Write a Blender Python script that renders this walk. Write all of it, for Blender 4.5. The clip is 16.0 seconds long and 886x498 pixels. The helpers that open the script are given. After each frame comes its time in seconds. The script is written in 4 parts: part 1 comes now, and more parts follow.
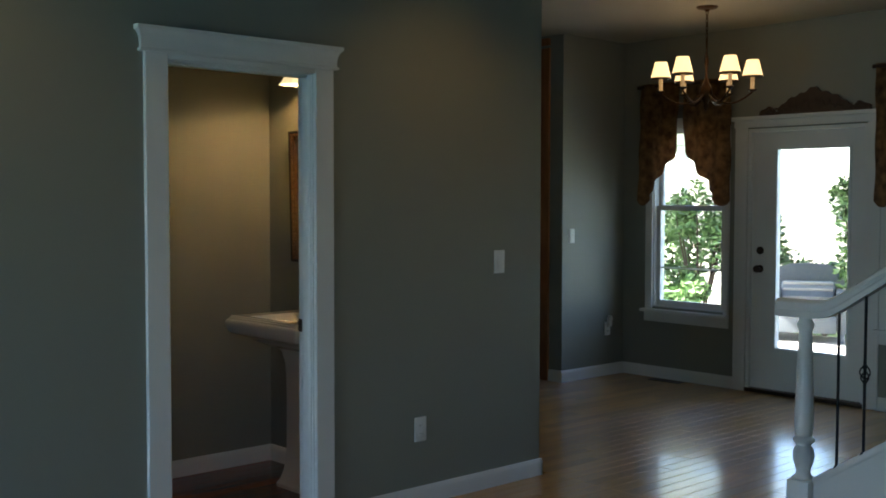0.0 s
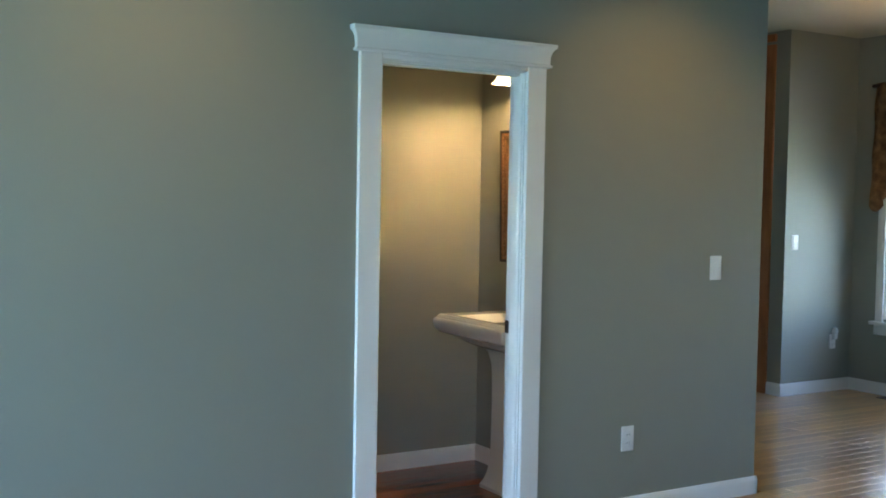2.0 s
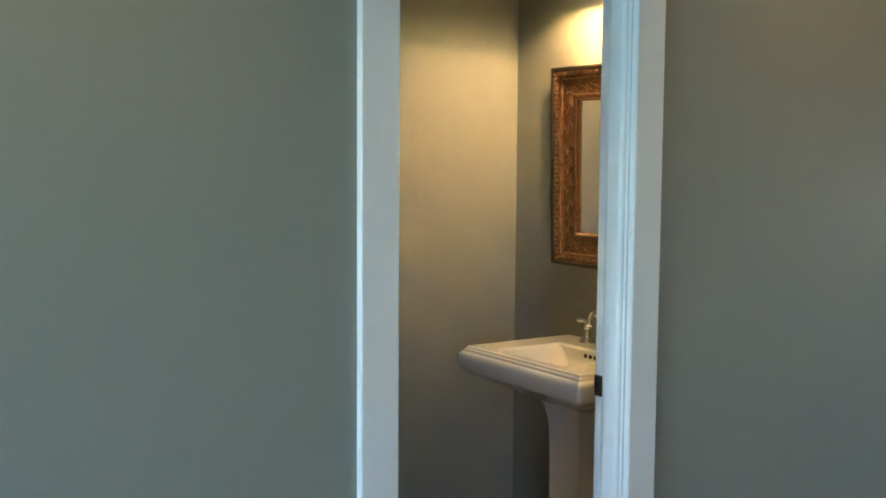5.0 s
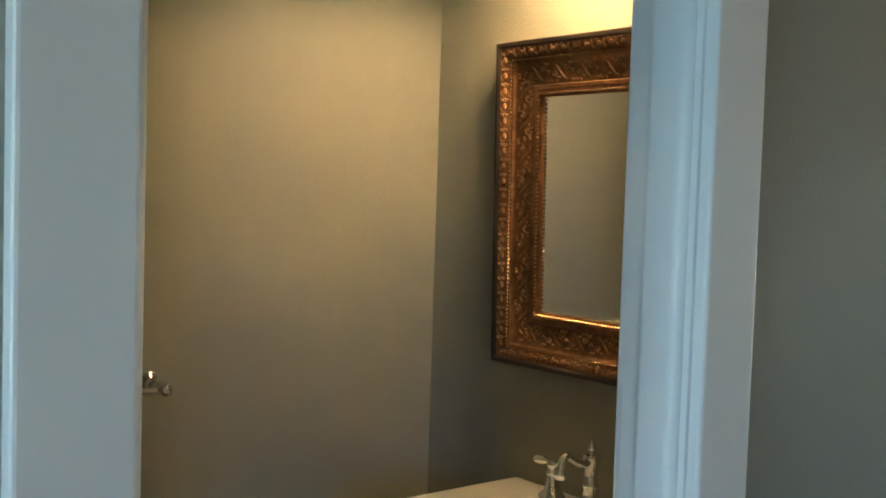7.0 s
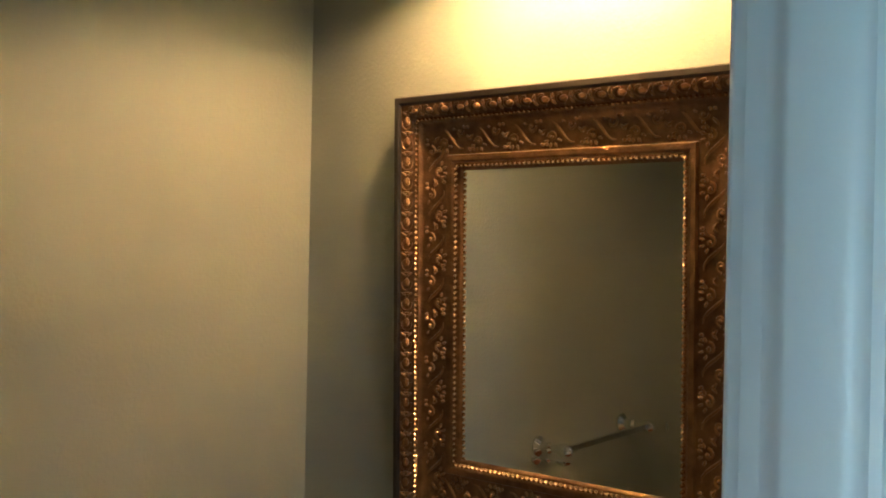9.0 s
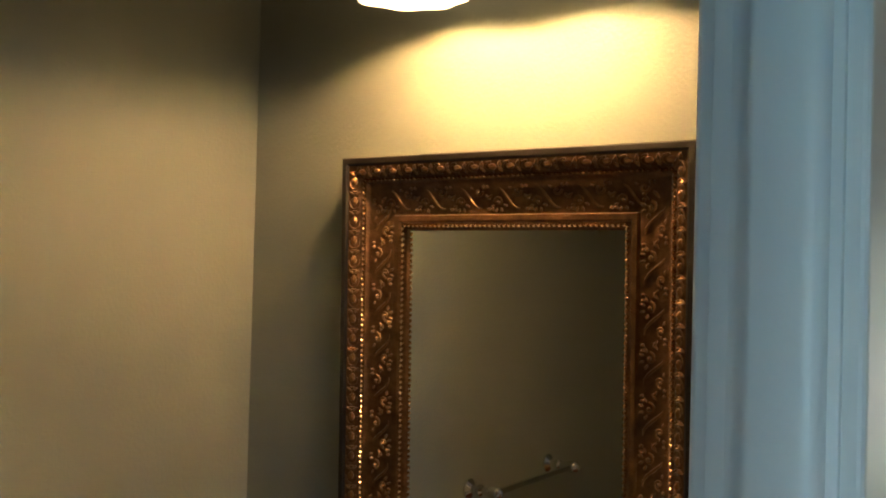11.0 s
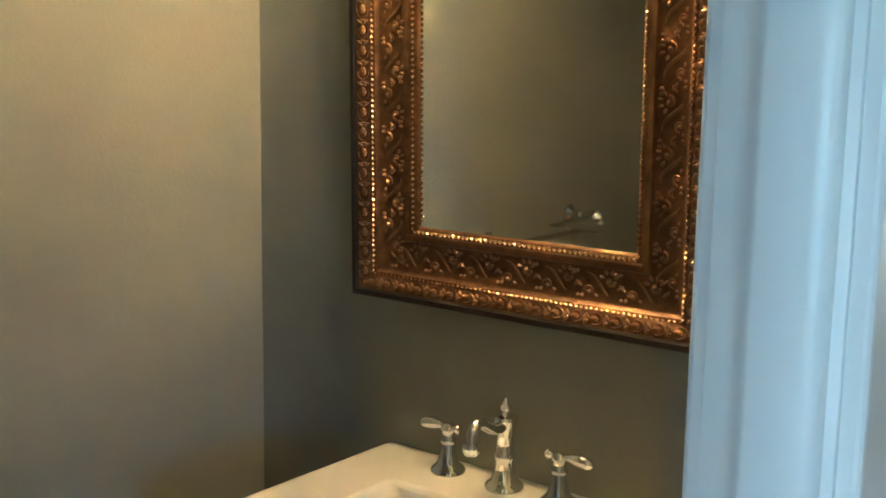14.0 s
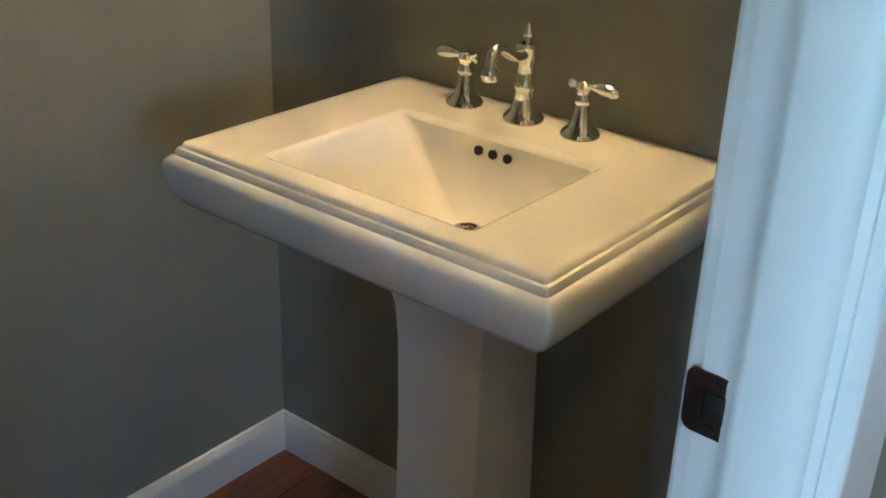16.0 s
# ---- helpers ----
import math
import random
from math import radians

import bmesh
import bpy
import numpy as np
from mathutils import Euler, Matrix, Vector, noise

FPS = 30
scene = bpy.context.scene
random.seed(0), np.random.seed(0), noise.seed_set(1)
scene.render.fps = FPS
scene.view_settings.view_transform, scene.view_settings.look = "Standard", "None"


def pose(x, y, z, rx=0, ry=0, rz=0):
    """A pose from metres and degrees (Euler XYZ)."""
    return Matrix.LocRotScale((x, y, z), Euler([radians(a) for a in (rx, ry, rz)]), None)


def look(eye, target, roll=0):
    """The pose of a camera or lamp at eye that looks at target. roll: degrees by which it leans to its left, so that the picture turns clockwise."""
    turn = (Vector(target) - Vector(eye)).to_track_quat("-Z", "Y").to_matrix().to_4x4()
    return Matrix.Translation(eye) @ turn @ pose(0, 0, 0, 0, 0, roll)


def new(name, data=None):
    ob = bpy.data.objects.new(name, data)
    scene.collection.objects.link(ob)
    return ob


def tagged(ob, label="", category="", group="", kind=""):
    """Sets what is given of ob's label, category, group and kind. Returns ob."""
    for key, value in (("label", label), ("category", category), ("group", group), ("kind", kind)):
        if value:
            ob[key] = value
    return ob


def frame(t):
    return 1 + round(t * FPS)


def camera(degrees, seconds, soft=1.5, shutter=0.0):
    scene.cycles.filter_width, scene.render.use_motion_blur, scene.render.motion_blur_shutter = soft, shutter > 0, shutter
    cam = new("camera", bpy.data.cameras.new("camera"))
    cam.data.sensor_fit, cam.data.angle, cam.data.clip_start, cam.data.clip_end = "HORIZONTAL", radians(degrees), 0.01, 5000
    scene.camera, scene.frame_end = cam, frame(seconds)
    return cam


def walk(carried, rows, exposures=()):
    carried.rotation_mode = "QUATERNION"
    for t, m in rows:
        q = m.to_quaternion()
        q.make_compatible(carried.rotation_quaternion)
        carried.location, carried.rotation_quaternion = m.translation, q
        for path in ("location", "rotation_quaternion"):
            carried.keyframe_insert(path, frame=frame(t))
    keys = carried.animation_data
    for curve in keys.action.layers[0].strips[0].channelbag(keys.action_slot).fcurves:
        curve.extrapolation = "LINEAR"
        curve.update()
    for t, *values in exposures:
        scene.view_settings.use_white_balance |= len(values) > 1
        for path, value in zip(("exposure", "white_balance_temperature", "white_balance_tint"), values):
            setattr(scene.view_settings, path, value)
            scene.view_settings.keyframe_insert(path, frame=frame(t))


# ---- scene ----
cam = camera(44.6, 16.0, soft=1.8)
PATH = [
    (0, (-2.041, -3.837, 1.501), (-0.696, -2.359, 1.409), 0.1),
    (0.5, (-2.041, -3.826, 1.501), (-0.83, -2.237, 1.427), 0.2),
    (1, (-2.014, -3.819, 1.509), (-0.904, -2.157, 1.423), 0.4),
    (1.5, (-1.991, -3.841, 1.515), (-0.944, -2.14, 1.41), 0.8),
    (2, (-1.977, -3.776, 1.502), (-0.946, -2.065, 1.407), 1.0),
    (2.5, (-1.948, -3.595, 1.523), (-0.959, -1.858, 1.443), 0.6),
    (3, (-1.829, -3.372, 1.525), (-0.751, -1.691, 1.417), -0.6),
    (3.5, (-1.616, -3.103, 1.508), (-0.629, -1.367, 1.403), 0.1),
    (4, (-1.469, -2.81, 1.557), (-0.471, -1.083, 1.406), 0.3),
    (6.3, (-0.596, -1.153, 1.544), (0.622, 0.427, 1.401), 0.3),
    (6.4, (-0.527, -1.11, 1.521), (0.682, 0.48, 1.413), 0.3),
    (6.5, (-0.489, -1.048, 1.515), (0.73, 0.534, 1.413), 0.1),
    (7, (-0.339, -0.805, 1.541), (0.922, 0.761, 1.43), 1.8),
    (7.5, (-0.254, -0.54, 1.541), (1.191, 0.841, 1.49), -0.3),
    (8, (-0.114, -0.371, 1.552), (1.34, 1.0, 1.473), -0.3),
    (8.5, (0.012, -0.276, 1.557), (1.359, 1.185, 1.536), 1.7),
    (9, (-0.032, -0.251, 1.624), (1.462, 1.072, 1.617), 1.1),
    (9.5, (-0.09, -0.232, 1.648), (1.466, 0.998, 1.672), 1.6),
    (10, (-0.124, -0.234, 1.668), (1.493, 0.974, 1.718), 1.8),
    (10.2, (-0.124, -0.236, 1.682), (1.495, 0.961, 1.734), 1.7),
    (12.5, (-0.087, -0.236, 1.643), (1.507, 0.99, 1.624), 1.0),
    (13, (-0.095, -0.236, 1.56), (1.498, 0.971, 1.494), 0.7),
    (13.5, (-0.09, -0.236, 1.522), (1.519, 0.983, 1.340), 1.4),
    (14, (-0.058, -0.23, 1.522), (1.499, 0.986, 1.21), 0.9),
    (14.5, (-0.04, -0.215, 1.491), (1.5, 0.986, 1.058), 0.7),
    (15, (-0.022, -0.207, 1.466), (1.489, 0.979, 0.91), 0.8),
    (15.5, (-0.007, -0.198, 1.44), (1.464, 0.962, 0.737), 1.4),
    (16, (0.003, -0.185, 1.405), (1.418, 0.939, 0.548), 2.1),
]
EXPOSURES = [(0, 2.75, 6150, 8), (0.6, 2.78, 6150, 8), (1.2, 3.53, 5950, 8), (2.0, 4.50, 5850, 8), (2.8, 4.57, 5950, 9), (4.2, 4.55, 6000, 9), (6.3, 4.1, 5850, 7), (7.2, 3.92, 5800, 8),
             (8.0, 3.90, 5900, 8), (8.7, 3.97, 5850, 7), (10.2, 3.73, 5950, 8), (11.8, 2.8, 6200, 9), (12.4, 2.38, 6300, 9), (12.7, 2.92, 6050, 8), (13.2, 3.74, 5700, 6), (13.5, 4.12, 5550, 5), (14.0, 4.38, 5450, 5), (14.5, 4.70, 5400, 6), (16.0, 4.47, 5400, 6)]
walk(cam, [(t, look(eye, target, roll)) for t, eye, target, roll in PATH], EXPOSURES)

# ---------------------------------------------------------------- plan
W = 1.275          # face of the mirror wall
BY = 1.231          # face of the powder room's back wall
TH = 0.100         # thickness of an inner wall
WX = 5.167          # face of the dining room's window wall
CEIL = 2.797
FL = 0.048         # top of the finished floor
NX, NY = 4.394, 1.8345   # outer corner of the short dining wall
HX = 2.140         # outer corner of the hall wall
MY0, MY1, MZ0, MZ1 = 0.344, 0.968, 1.169, 1.861   # mirror frame
SY0, SY1, SX0, SZ = 0.322, 0.938, 0.815, 0.914    # sink rim

# ---------------------------------------------------------------- world and lights
world = bpy.data.worlds.new("sky")
scene.world = world
world.use_nodes = True
wn = world.node_tree.nodes
sky = wn.new("ShaderNodeTexSky")
sky.sky_type = "NISHITA"
sky.sun_disc = False
sky.sun_elevation = radians(52)
sky.sun_rotation = radians(-52)
world.node_tree.links.new(sky.outputs[0], wn["Background"].inputs[0])
wn["Background"].inputs[1].default_value = 0.15


def lamp(name, kind, m, energy, color, **more):
    data = bpy.data.lights.new(name, kind)
    data.energy, data.color = energy, color
    if "size" in more:
        data.shape = "RECTANGLE"
        data.size, data.size_y = more["size"]
    if "radius" in more:
        data.shadow_soft_size = more["radius"]
    if "spot" in more:
        data.spot_size, data.spot_blend = radians(more["spot"]), 0.8
    ob = new(name, data)
    ob.matrix_world = m
    return ob


sun = lamp("sun", "SUN", look((0, 0, 0), (0.45, -0.35, -0.82)), 5.0, (1.0, 0.95, 0.86))
sun.data.angle = radians(0.5)
DAY = (0.17, 0.55, 1.0)
WARM = (1.0, 0.60, 0.23)
lamp("window_light_west", "AREA", look((-4.44, -0.95, 1.05), (0, -0.7, 0.55)), 4.0, DAY, size=(1.2, 1.5))
lamp("window_light_south", "AREA", look((-3.15, -5.94, 2.05), (0.3, 0, 1.0)), 1.85, DAY, size=(0.9, 0.7))
for px in (-0.9, 1.40):
    lamp("can_light_beam", "SPOT", look((px, -0.72, CEIL - 0.02), (px, -0.30, 0)), 1.6, (1.0, 0.56, 0.15), spot=125, radius=0.05)
LAMPS = (0.76, 0.545)
for ly in LAMPS:
    lamp("vanity_bulb_light", "POINT", pose(W - 0.150, ly, 2.109), 0.64, WARM, radius=0.011)


# ---------------------------------------------------------------- materials
def material(name, color, rough=0.5, metal=0.0, second=None, scale=6.0, fine=90.0, bump=0.15, stretch=(1, 1, 1), mix=0.5, coat=0.0, tint=0.0):
    m = bpy.data.materials.new(name)
    m.use_nodes = True
    nodes, links = m.node_tree.nodes, m.node_tree.links
    b = nodes["Principled BSDF"]
    b.inputs["Metallic"].default_value = metal
    b.inputs["Coat Weight"].default_value = coat
    b.inputs["Coat Roughness"].default_value = 0.13
    at = nodes.new("ShaderNodeTexCoord")
    mp = nodes.new("ShaderNodeMapping")
    mp.inputs["Scale"].default_value = stretch
    links.new(at.outputs["Object"], mp.inputs[0])
    big, small = nodes.new("ShaderNodeTexNoise"), nodes.new("ShaderNodeTexNoise")
    big.inputs["Scale"].default_value, small.inputs["Scale"].default_value = scale, fine
    big.inputs["Detail"].default_value, small.inputs["Detail"].default_value = 4, 3
    links.new(mp.outputs[0], big.inputs[0])
    links.new(mp.outputs[0], small.inputs[0])
    ramp = nodes.new("ShaderNodeMapRange")
    ramp.inputs[1].default_value, ramp.inputs[2].default_value = 0.3, 0.7
    ramp.inputs[3].default_value, ramp.inputs[4].default_value = 0.0, mix
    links.new(big.outputs[0], ramp.inputs[0])
    two = nodes.new("ShaderNodeMix")
    two.data_type = "RGBA"
    two.inputs[6].default_value = (*color, 1)
    two.inputs[7].default_value = (*(second or [c * 0.8 for c in color]), 1)
    links.new(ramp.outputs[0], two.inputs[0])
    out = two.outputs[2]
    if tint:
        info = nodes.new("ShaderNodeObjectInfo")
        hue = nodes.new("ShaderNodeHueSaturation")
        vary = nodes.new("ShaderNodeMapRange")
        vary.inputs[3].default_value, vary.inputs[4].default_value = 1 - tint, 1 + tint
        links.new(info.outputs["Random"], vary.inputs[0])
        links.new(vary.outputs[0], hue.inputs["Value"])
        links.new(out, hue.inputs["Color"])
        out = hue.outputs[0]
    links.new(out, b.inputs["Base Color"])
    rr = nodes.new("ShaderNodeMapRange")
    rr.inputs[3].default_value, rr.inputs[4].default_value = max(0.02, rough * 0.85), min(1, rough * 1.15)
    links.new(small.outputs[0], rr.inputs[0])
    links.new(rr.outputs[0], b.inputs["Roughness"])
    if bump:
        bp = nodes.new("ShaderNodeBump")
        bp.inputs["Strength"].default_value, bp.inputs["Distance"].default_value = bump, 0.004
        links.new(small.outputs[0], bp.inputs["Height"])
        links.new(bp.outputs[0], b.inputs["Normal"])
    return m


def glow(name, color, strength, base=(0.9, 0.85, 0.75)):
    m = bpy.data.materials.new(name)
    m.use_nodes = True
    b = m.node_tree.nodes["Principled BSDF"]
    b.inputs["Base Color"].default_value = (*base, 1)
    b.inputs["Roughness"].default_value = 0.3
    b.inputs["Emission Color"].default_value = (*color, 1)
    b.inputs["Emission Strength"].default_value = strength
    return m


def glass(name):
    m = bpy.data.materials.new(name)
    m.use_nodes = True
    b = m.node_tree.nodes["Principled BSDF"]
    b.inputs["Base Color"].default_value = (1, 1, 1, 1)
    b.inputs["Roughness"].default_value = 0.0
    b.inputs["Transmission Weight"].default_value = 1.0
    b.inputs["IOR"].default_value = 1.1
    return m


PAINT = material("wall_paint", (0.272, 0.277, 0.236), 0.55, second=(0.255, 0.260, 0.221), scale=1.2, fine=150, bump=0.16)
TRIM = material("white_trim_paint", (0.80, 0.80, 0.78), 0.33, second=(0.74, 0.74, 0.72), scale=3, fine=60, bump=0.04)
CEILING = material("ceiling_paint", (0.52, 0.50, 0.41), 0.8, second=(0.47, 0.45, 0.37), scale=2, fine=120, bump=0.2)
OAK = material("oak_floor", (0.56, 0.30, 0.075), 0.34, second=(0.42, 0.21, 0.05), scale=5, fine=60, bump=0.04, stretch=(0.6, 9, 9), mix=0.8, coat=0.9, tint=0.22)
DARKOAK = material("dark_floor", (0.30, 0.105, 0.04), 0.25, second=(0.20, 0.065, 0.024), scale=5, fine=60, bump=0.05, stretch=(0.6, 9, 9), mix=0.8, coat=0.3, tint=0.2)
GAP = material("floor_joint", (0.05, 0.025, 0.012), 0.7, scale=9)
CERAMIC = material("white_vitreous_china", (0.85, 0.85, 0.83), 0.09, second=(0.83, 0.83, 0.81), scale=2, fine=20, bump=0.0, coat=0.6)
CHROME = material("polished_chrome", (0.86, 0.86, 0.86), 0.06, 1.0, second=(0.80, 0.80, 0.80), scale=8, bump=0.0)
GOLD = material("antique_gold", (0.23, 0.120, 0.056), 0.45, 0.55, second=(0.095, 0.047, 0.023), scale=60, fine=240, bump=0.35, mix=0.8)
# lighter than the GOLD ground: lit ridges over shaded hollows, done by colour
RELIEF = material("gilded_relief_lit", (0.34, 0.180, 0.088), 0.37, 0.75, second=(0.19, 0.094, 0.045), scale=55, fine=240, bump=0.25, mix=0.7)
# beads: paler gold, with their highlights put into the colour
GOLDHI = material("highlit_gold", (0.74, 0.52, 0.33), 0.22, 0.95, second=(0.42, 0.19, 0.06), scale=70, fine=240, bump=0.2, mix=0.6)
EDGE = material("dark_frame_edge", (0.016, 0.010, 0.008), 0.5, second=(0.030, 0.018, 0.012), scale=30, fine=150)
BRONZE = material("dark_bronze", (0.05, 0.033, 0.026), 0.32, 0.7, second=(0.085, 0.052, 0.036), scale=40, fine=200)
IRON = material("black_iron", (0.025, 0.025, 0.028), 0.5, 0.6, scale=30)
PLATE = material("white_plastic", (0.78, 0.78, 0.75), 0.35, scale=9, bump=0.0)
REDWOOD = material("stained_wood", (0.40, 0.15, 0.055), 0.35, second=(0.27, 0.09, 0.03), scale=5, fine=70, stretch=(8, 8, 0.7), mix=0.8)
CARVED = material("carved_dark_wood", (0.045, 0.022, 0.012), 0.55, second=(0.075, 0.036, 0.018), scale=25, fine=120)
FABRIC = material("patterned_fabric", (0.09, 0.045, 0.02), 0.9, second=(0.33, 0.19, 0.085), scale=17, fine=220, bump=0.3, mix=1.0)
BRASS = material("aged_brass", (0.085, 0.042, 0.018), 0.4, 0.8, second=(0.05, 0.024, 0.011), scale=40)
LEAF = material("leaves", (0.11, 0.19, 0.06), 0.5, second=(0.17, 0.27, 0.09), scale=3, fine=40, tint=0.3)
BARK = material("bark", (0.10, 0.07, 0.05), 0.9, scale=20)
PATIO = material("pale_concrete", (0.45, 0.43, 0.39), 0.85, second=(0.36, 0.34, 0.31), scale=3, fine=80)
GRASS = material("lawn", (0.10, 0.16, 0.05), 0.9, second=(0.16, 0.20, 0.08), scale=4, fine=90)
FENCE = material("pale_fence", (0.50, 0.46, 0.40), 0.8, second=(0.40, 0.37, 0.32), scale=6, stretch=(1, 1, 0.2))
WICKER = material("grey_wicker", (0.10, 0.115, 0.13), 0.8, second=(0.15, 0.15, 0.14), scale=30, fine=160, bump=0.6)
CUSHION = material("grey_cushion", (0.20, 0.22, 0.25), 0.9, second=(0.28, 0.31, 0.35), scale=12, fine=200)
SHADE = glow("lit_pleated_shade", (1.0, 0.62, 0.25), 0.3)
FROST = glow("lit_frosted_glass", (1.0, 0.72, 0.36), 0.15)
PANE = glass("clear_pane")
SILVER = material("mirror_silver", (0.86, 0.87, 0.85), 0.012, 1.0, second=(0.86, 0.87, 0.85), bump=0.0)
# near-black pieces stand in for the shade inside holes and slots
HOLE = material("hole_shade", (0.03, 0.028, 0.025), 0.4, 0.5, scale=20)


# ---------------------------------------------------------------- builders
def solid(bm, x0, x1, y0, y1, z0, z1, bevel=0.0):
    """A box of bm, with its edges rounded by bevel."""
    box = bmesh.ops.create_cube(bm, size=1.0, matrix=Matrix.LocRotScale(((x0 + x1) / 2, (y0 + y1) / 2, (z0 + z1) / 2), None, (x1 - x0, y1 - y0, z1 - z0)))
    if bevel:
        edges = list({e for v in box["verts"] for e in v.link_edges})
        bmesh.ops.bevel(bm, geom=edges, offset=bevel, segments=2, affect="EDGES", profile=0.6)
    return bm


def box(x0, x1, y0, y1, z0, z1, bevel=0.0):
    return solid(bmesh.new(), x0, x1, y0, y1, z0, z1, bevel)


def boxes(*rows, bevel=0.0):
    bm = bmesh.new()
    for r in rows:
        solid(bm, *r, bevel=bevel)
    return bm


def lathe(profile, m=None, segs=24, bm=None):
    """Turns (radius, height) rows round z."""
    bm = bm or bmesh.new()
    m = m or Matrix()
    rings = []
    for r, z in profile:
        rings.append([bm.verts.new(m @ Vector((max(r, 1e-4) * math.cos(2 * math.pi * k / segs), max(r, 1e-4) * math.sin(2 * math.pi * k / segs), z))) for k in range(segs)])
    for a, b in zip(rings, rings[1:]):
        for k in range(segs):
            bm.faces.new((a[k], a[(k + 1) % segs], b[(k + 1) % segs], b[k]))
    bm.faces.new(rings[0][::-1])
    bm.faces.new(rings[-1])
    return bm


def tube(points, radius, segs=12, bm=None):
    """A round bar along points; radius is a number or one for each point."""
    bm = bm or bmesh.new()
    pts = [Vector(p) for p in points]
    radii = radius if isinstance(radius, (list, tuple)) else [radius] * len(pts)
    rings, side = [], None
    for n, p in enumerate(pts):
        way = (pts[min(n + 1, len(pts) - 1)] - pts[max(n - 1, 0)]).normalized()
        side = (way.orthogonal() if side is None else side - way * side.dot(way)).normalized()
        up = way.cross(side)
        rings.append([bm.verts.new(p + radii[n] * (math.cos(2 * math.pi * k / segs) * side + math.sin(2 * math.pi * k / segs) * up)) for k in range(segs)])
    for a, b in zip(rings, rings[1:]):
        for k in range(segs):
            bm.faces.new((a[k], a[(k + 1) % segs], b[(k + 1) % segs], b[k]))
    bm.faces.new(rings[0][::-1])
    bm.faces.new(rings[-1])
    return bm


def prism(outline, place, bm=None):
    """Joins an outline of (a, b) at place(a, b, 0) and place(a, b, 1)."""
    bm = bm or bmesh.new()
    ends = [[bm.verts.new(place(a, b, e)) for a, b in outline] for e in (0, 1)]
    n = len(outline)
    for k in range(n):
        bm.faces.new((ends[0][k], ends[0][(k + 1) % n], ends[1][(k + 1) % n], ends[1][k]))
    bm.faces.new(ends[0][::-1])
    bm.faces.new(ends[1])
    return bm


def mesh_of(name, bm, mat, smooth=True):
    bmesh.ops.recalc_face_normals(bm, faces=bm.faces)
    me = bpy.data.meshes.new(name)
    bm.to_mesh(me)
    bm.free()
    me.materials.append(mat)
    if smooth:
        for p in me.polygons:
            p.use_smooth = True
        me.set_sharp_from_angle(angle=radians(38))
    return me


PLACE = Matrix()   # where the plan that is being drawn lies in the house


def part(name, bm, mat, parent=None, label="", smooth=True):
    bm.transform(PLACE)
    ob = new(name, mesh_of(name, bm, mat, smooth))
    if parent is not None:
        ob.parent = parent
        ob.matrix_parent_inverse = parent.matrix_world.inverted() if parent.type == "EMPTY" else Matrix()
    if label:
        ob["label"] = label
    return ob


def thing(name, label, category, at=(0, 0, 0), group=""):
    at = PLACE @ Vector(at)
    ob = new(name)
    ob.empty_display_size = 0.1
    ob.location = at
    ob.matrix_world = Matrix.Translation(at)
    return tagged(ob, label, category, group)


def setting(name, bm, mat, label, category, smooth=False):
    return tagged(part(name, bm, mat, smooth=smooth), label, category, kind="structure")


# ---------------------------------------------------------------- structure
JL, JR, JT = 0.006, 0.687, 2.034      # inner faces of the powder room's door frame
setting("wall_hall", boxes((-4.5, JL - 0.018, 0, TH, FL, CEIL), (JR + 0.018, HX, 0, TH, FL, CEIL), (JL - 0.018, JR + 0.018, 0, TH, JT + 0.018, CEIL)), PAINT,
        "grey-green painted wall with a doorway to the powder room", "wall")
setting("wall_corridor", box(HX - TH, HX, TH, 3.5, FL, CEIL), PAINT, "grey-green painted wall of the side corridor", "wall")
setting("wall_mirror", box(W, W + TH, TH, BY, FL, CEIL), PAINT, "grey-green powder room wall behind the sink", "wall")
setting("wall_back", box(-1.0, HX - TH, BY, BY + TH, FL, CEIL), PAINT, "grey-green back wall of the powder room", "wall")
setting("wall_powder_side", box(-1.0, -0.9, TH, BY, FL, CEIL), PAINT, "grey-green side wall of the powder room", "wall")
setting("wall_corridor_end", box(HX - TH, NX + 0.116, 3.5, 3.62, FL, CEIL), PAINT, "grey-green end wall of the corridor", "wall")
setting("wall_south", boxes((-4.5, -3.7, -6.12, -6.0, FL, CEIL), (-2.6, WX, -6.12, -6.0, FL, CEIL), (-3.7, -2.6, -6.12, -6, FL, 1.65), (-3.7, -2.6, -6.12, -6, 2.45, CEIL)), PAINT,
        "grey-green wall with a high window opening", "wall")
setting("wall_west", boxes((-4.62, -4.5, -6.12, -1.6, FL, CEIL), (-4.62, -4.5, -0.3, TH, FL, CEIL), (-4.62, -4.5, -1.6, -0.3, FL, 0.3), (-4.62, -4.5, -1.6, -0.3, 1.9, CEIL)), PAINT,
        "grey-green wall with a wide window opening", "wall")
setting("ceiling", box(-4.62, WX + 0.135, -6.12, 3.62, CEIL, CEIL + 0.12), CEILING, "pale cream ceiling of the hall and dining room", "ceiling")
# unseen slab; wide eaves added to keep sun out of the west opening
setting("roof", box(-6.3, WX + 0.45, -7.7, 4.4, CEIL + 0.125, CEIL + 0.30), BARK, "unseen dark flat roof, its wide eaves added to block the sun", "roof")
setting("ceiling_powder", box(-0.9, W, TH, BY, 2.6, 2.68), CEILING, "pale cream ceiling of the powder room", "ceiling")


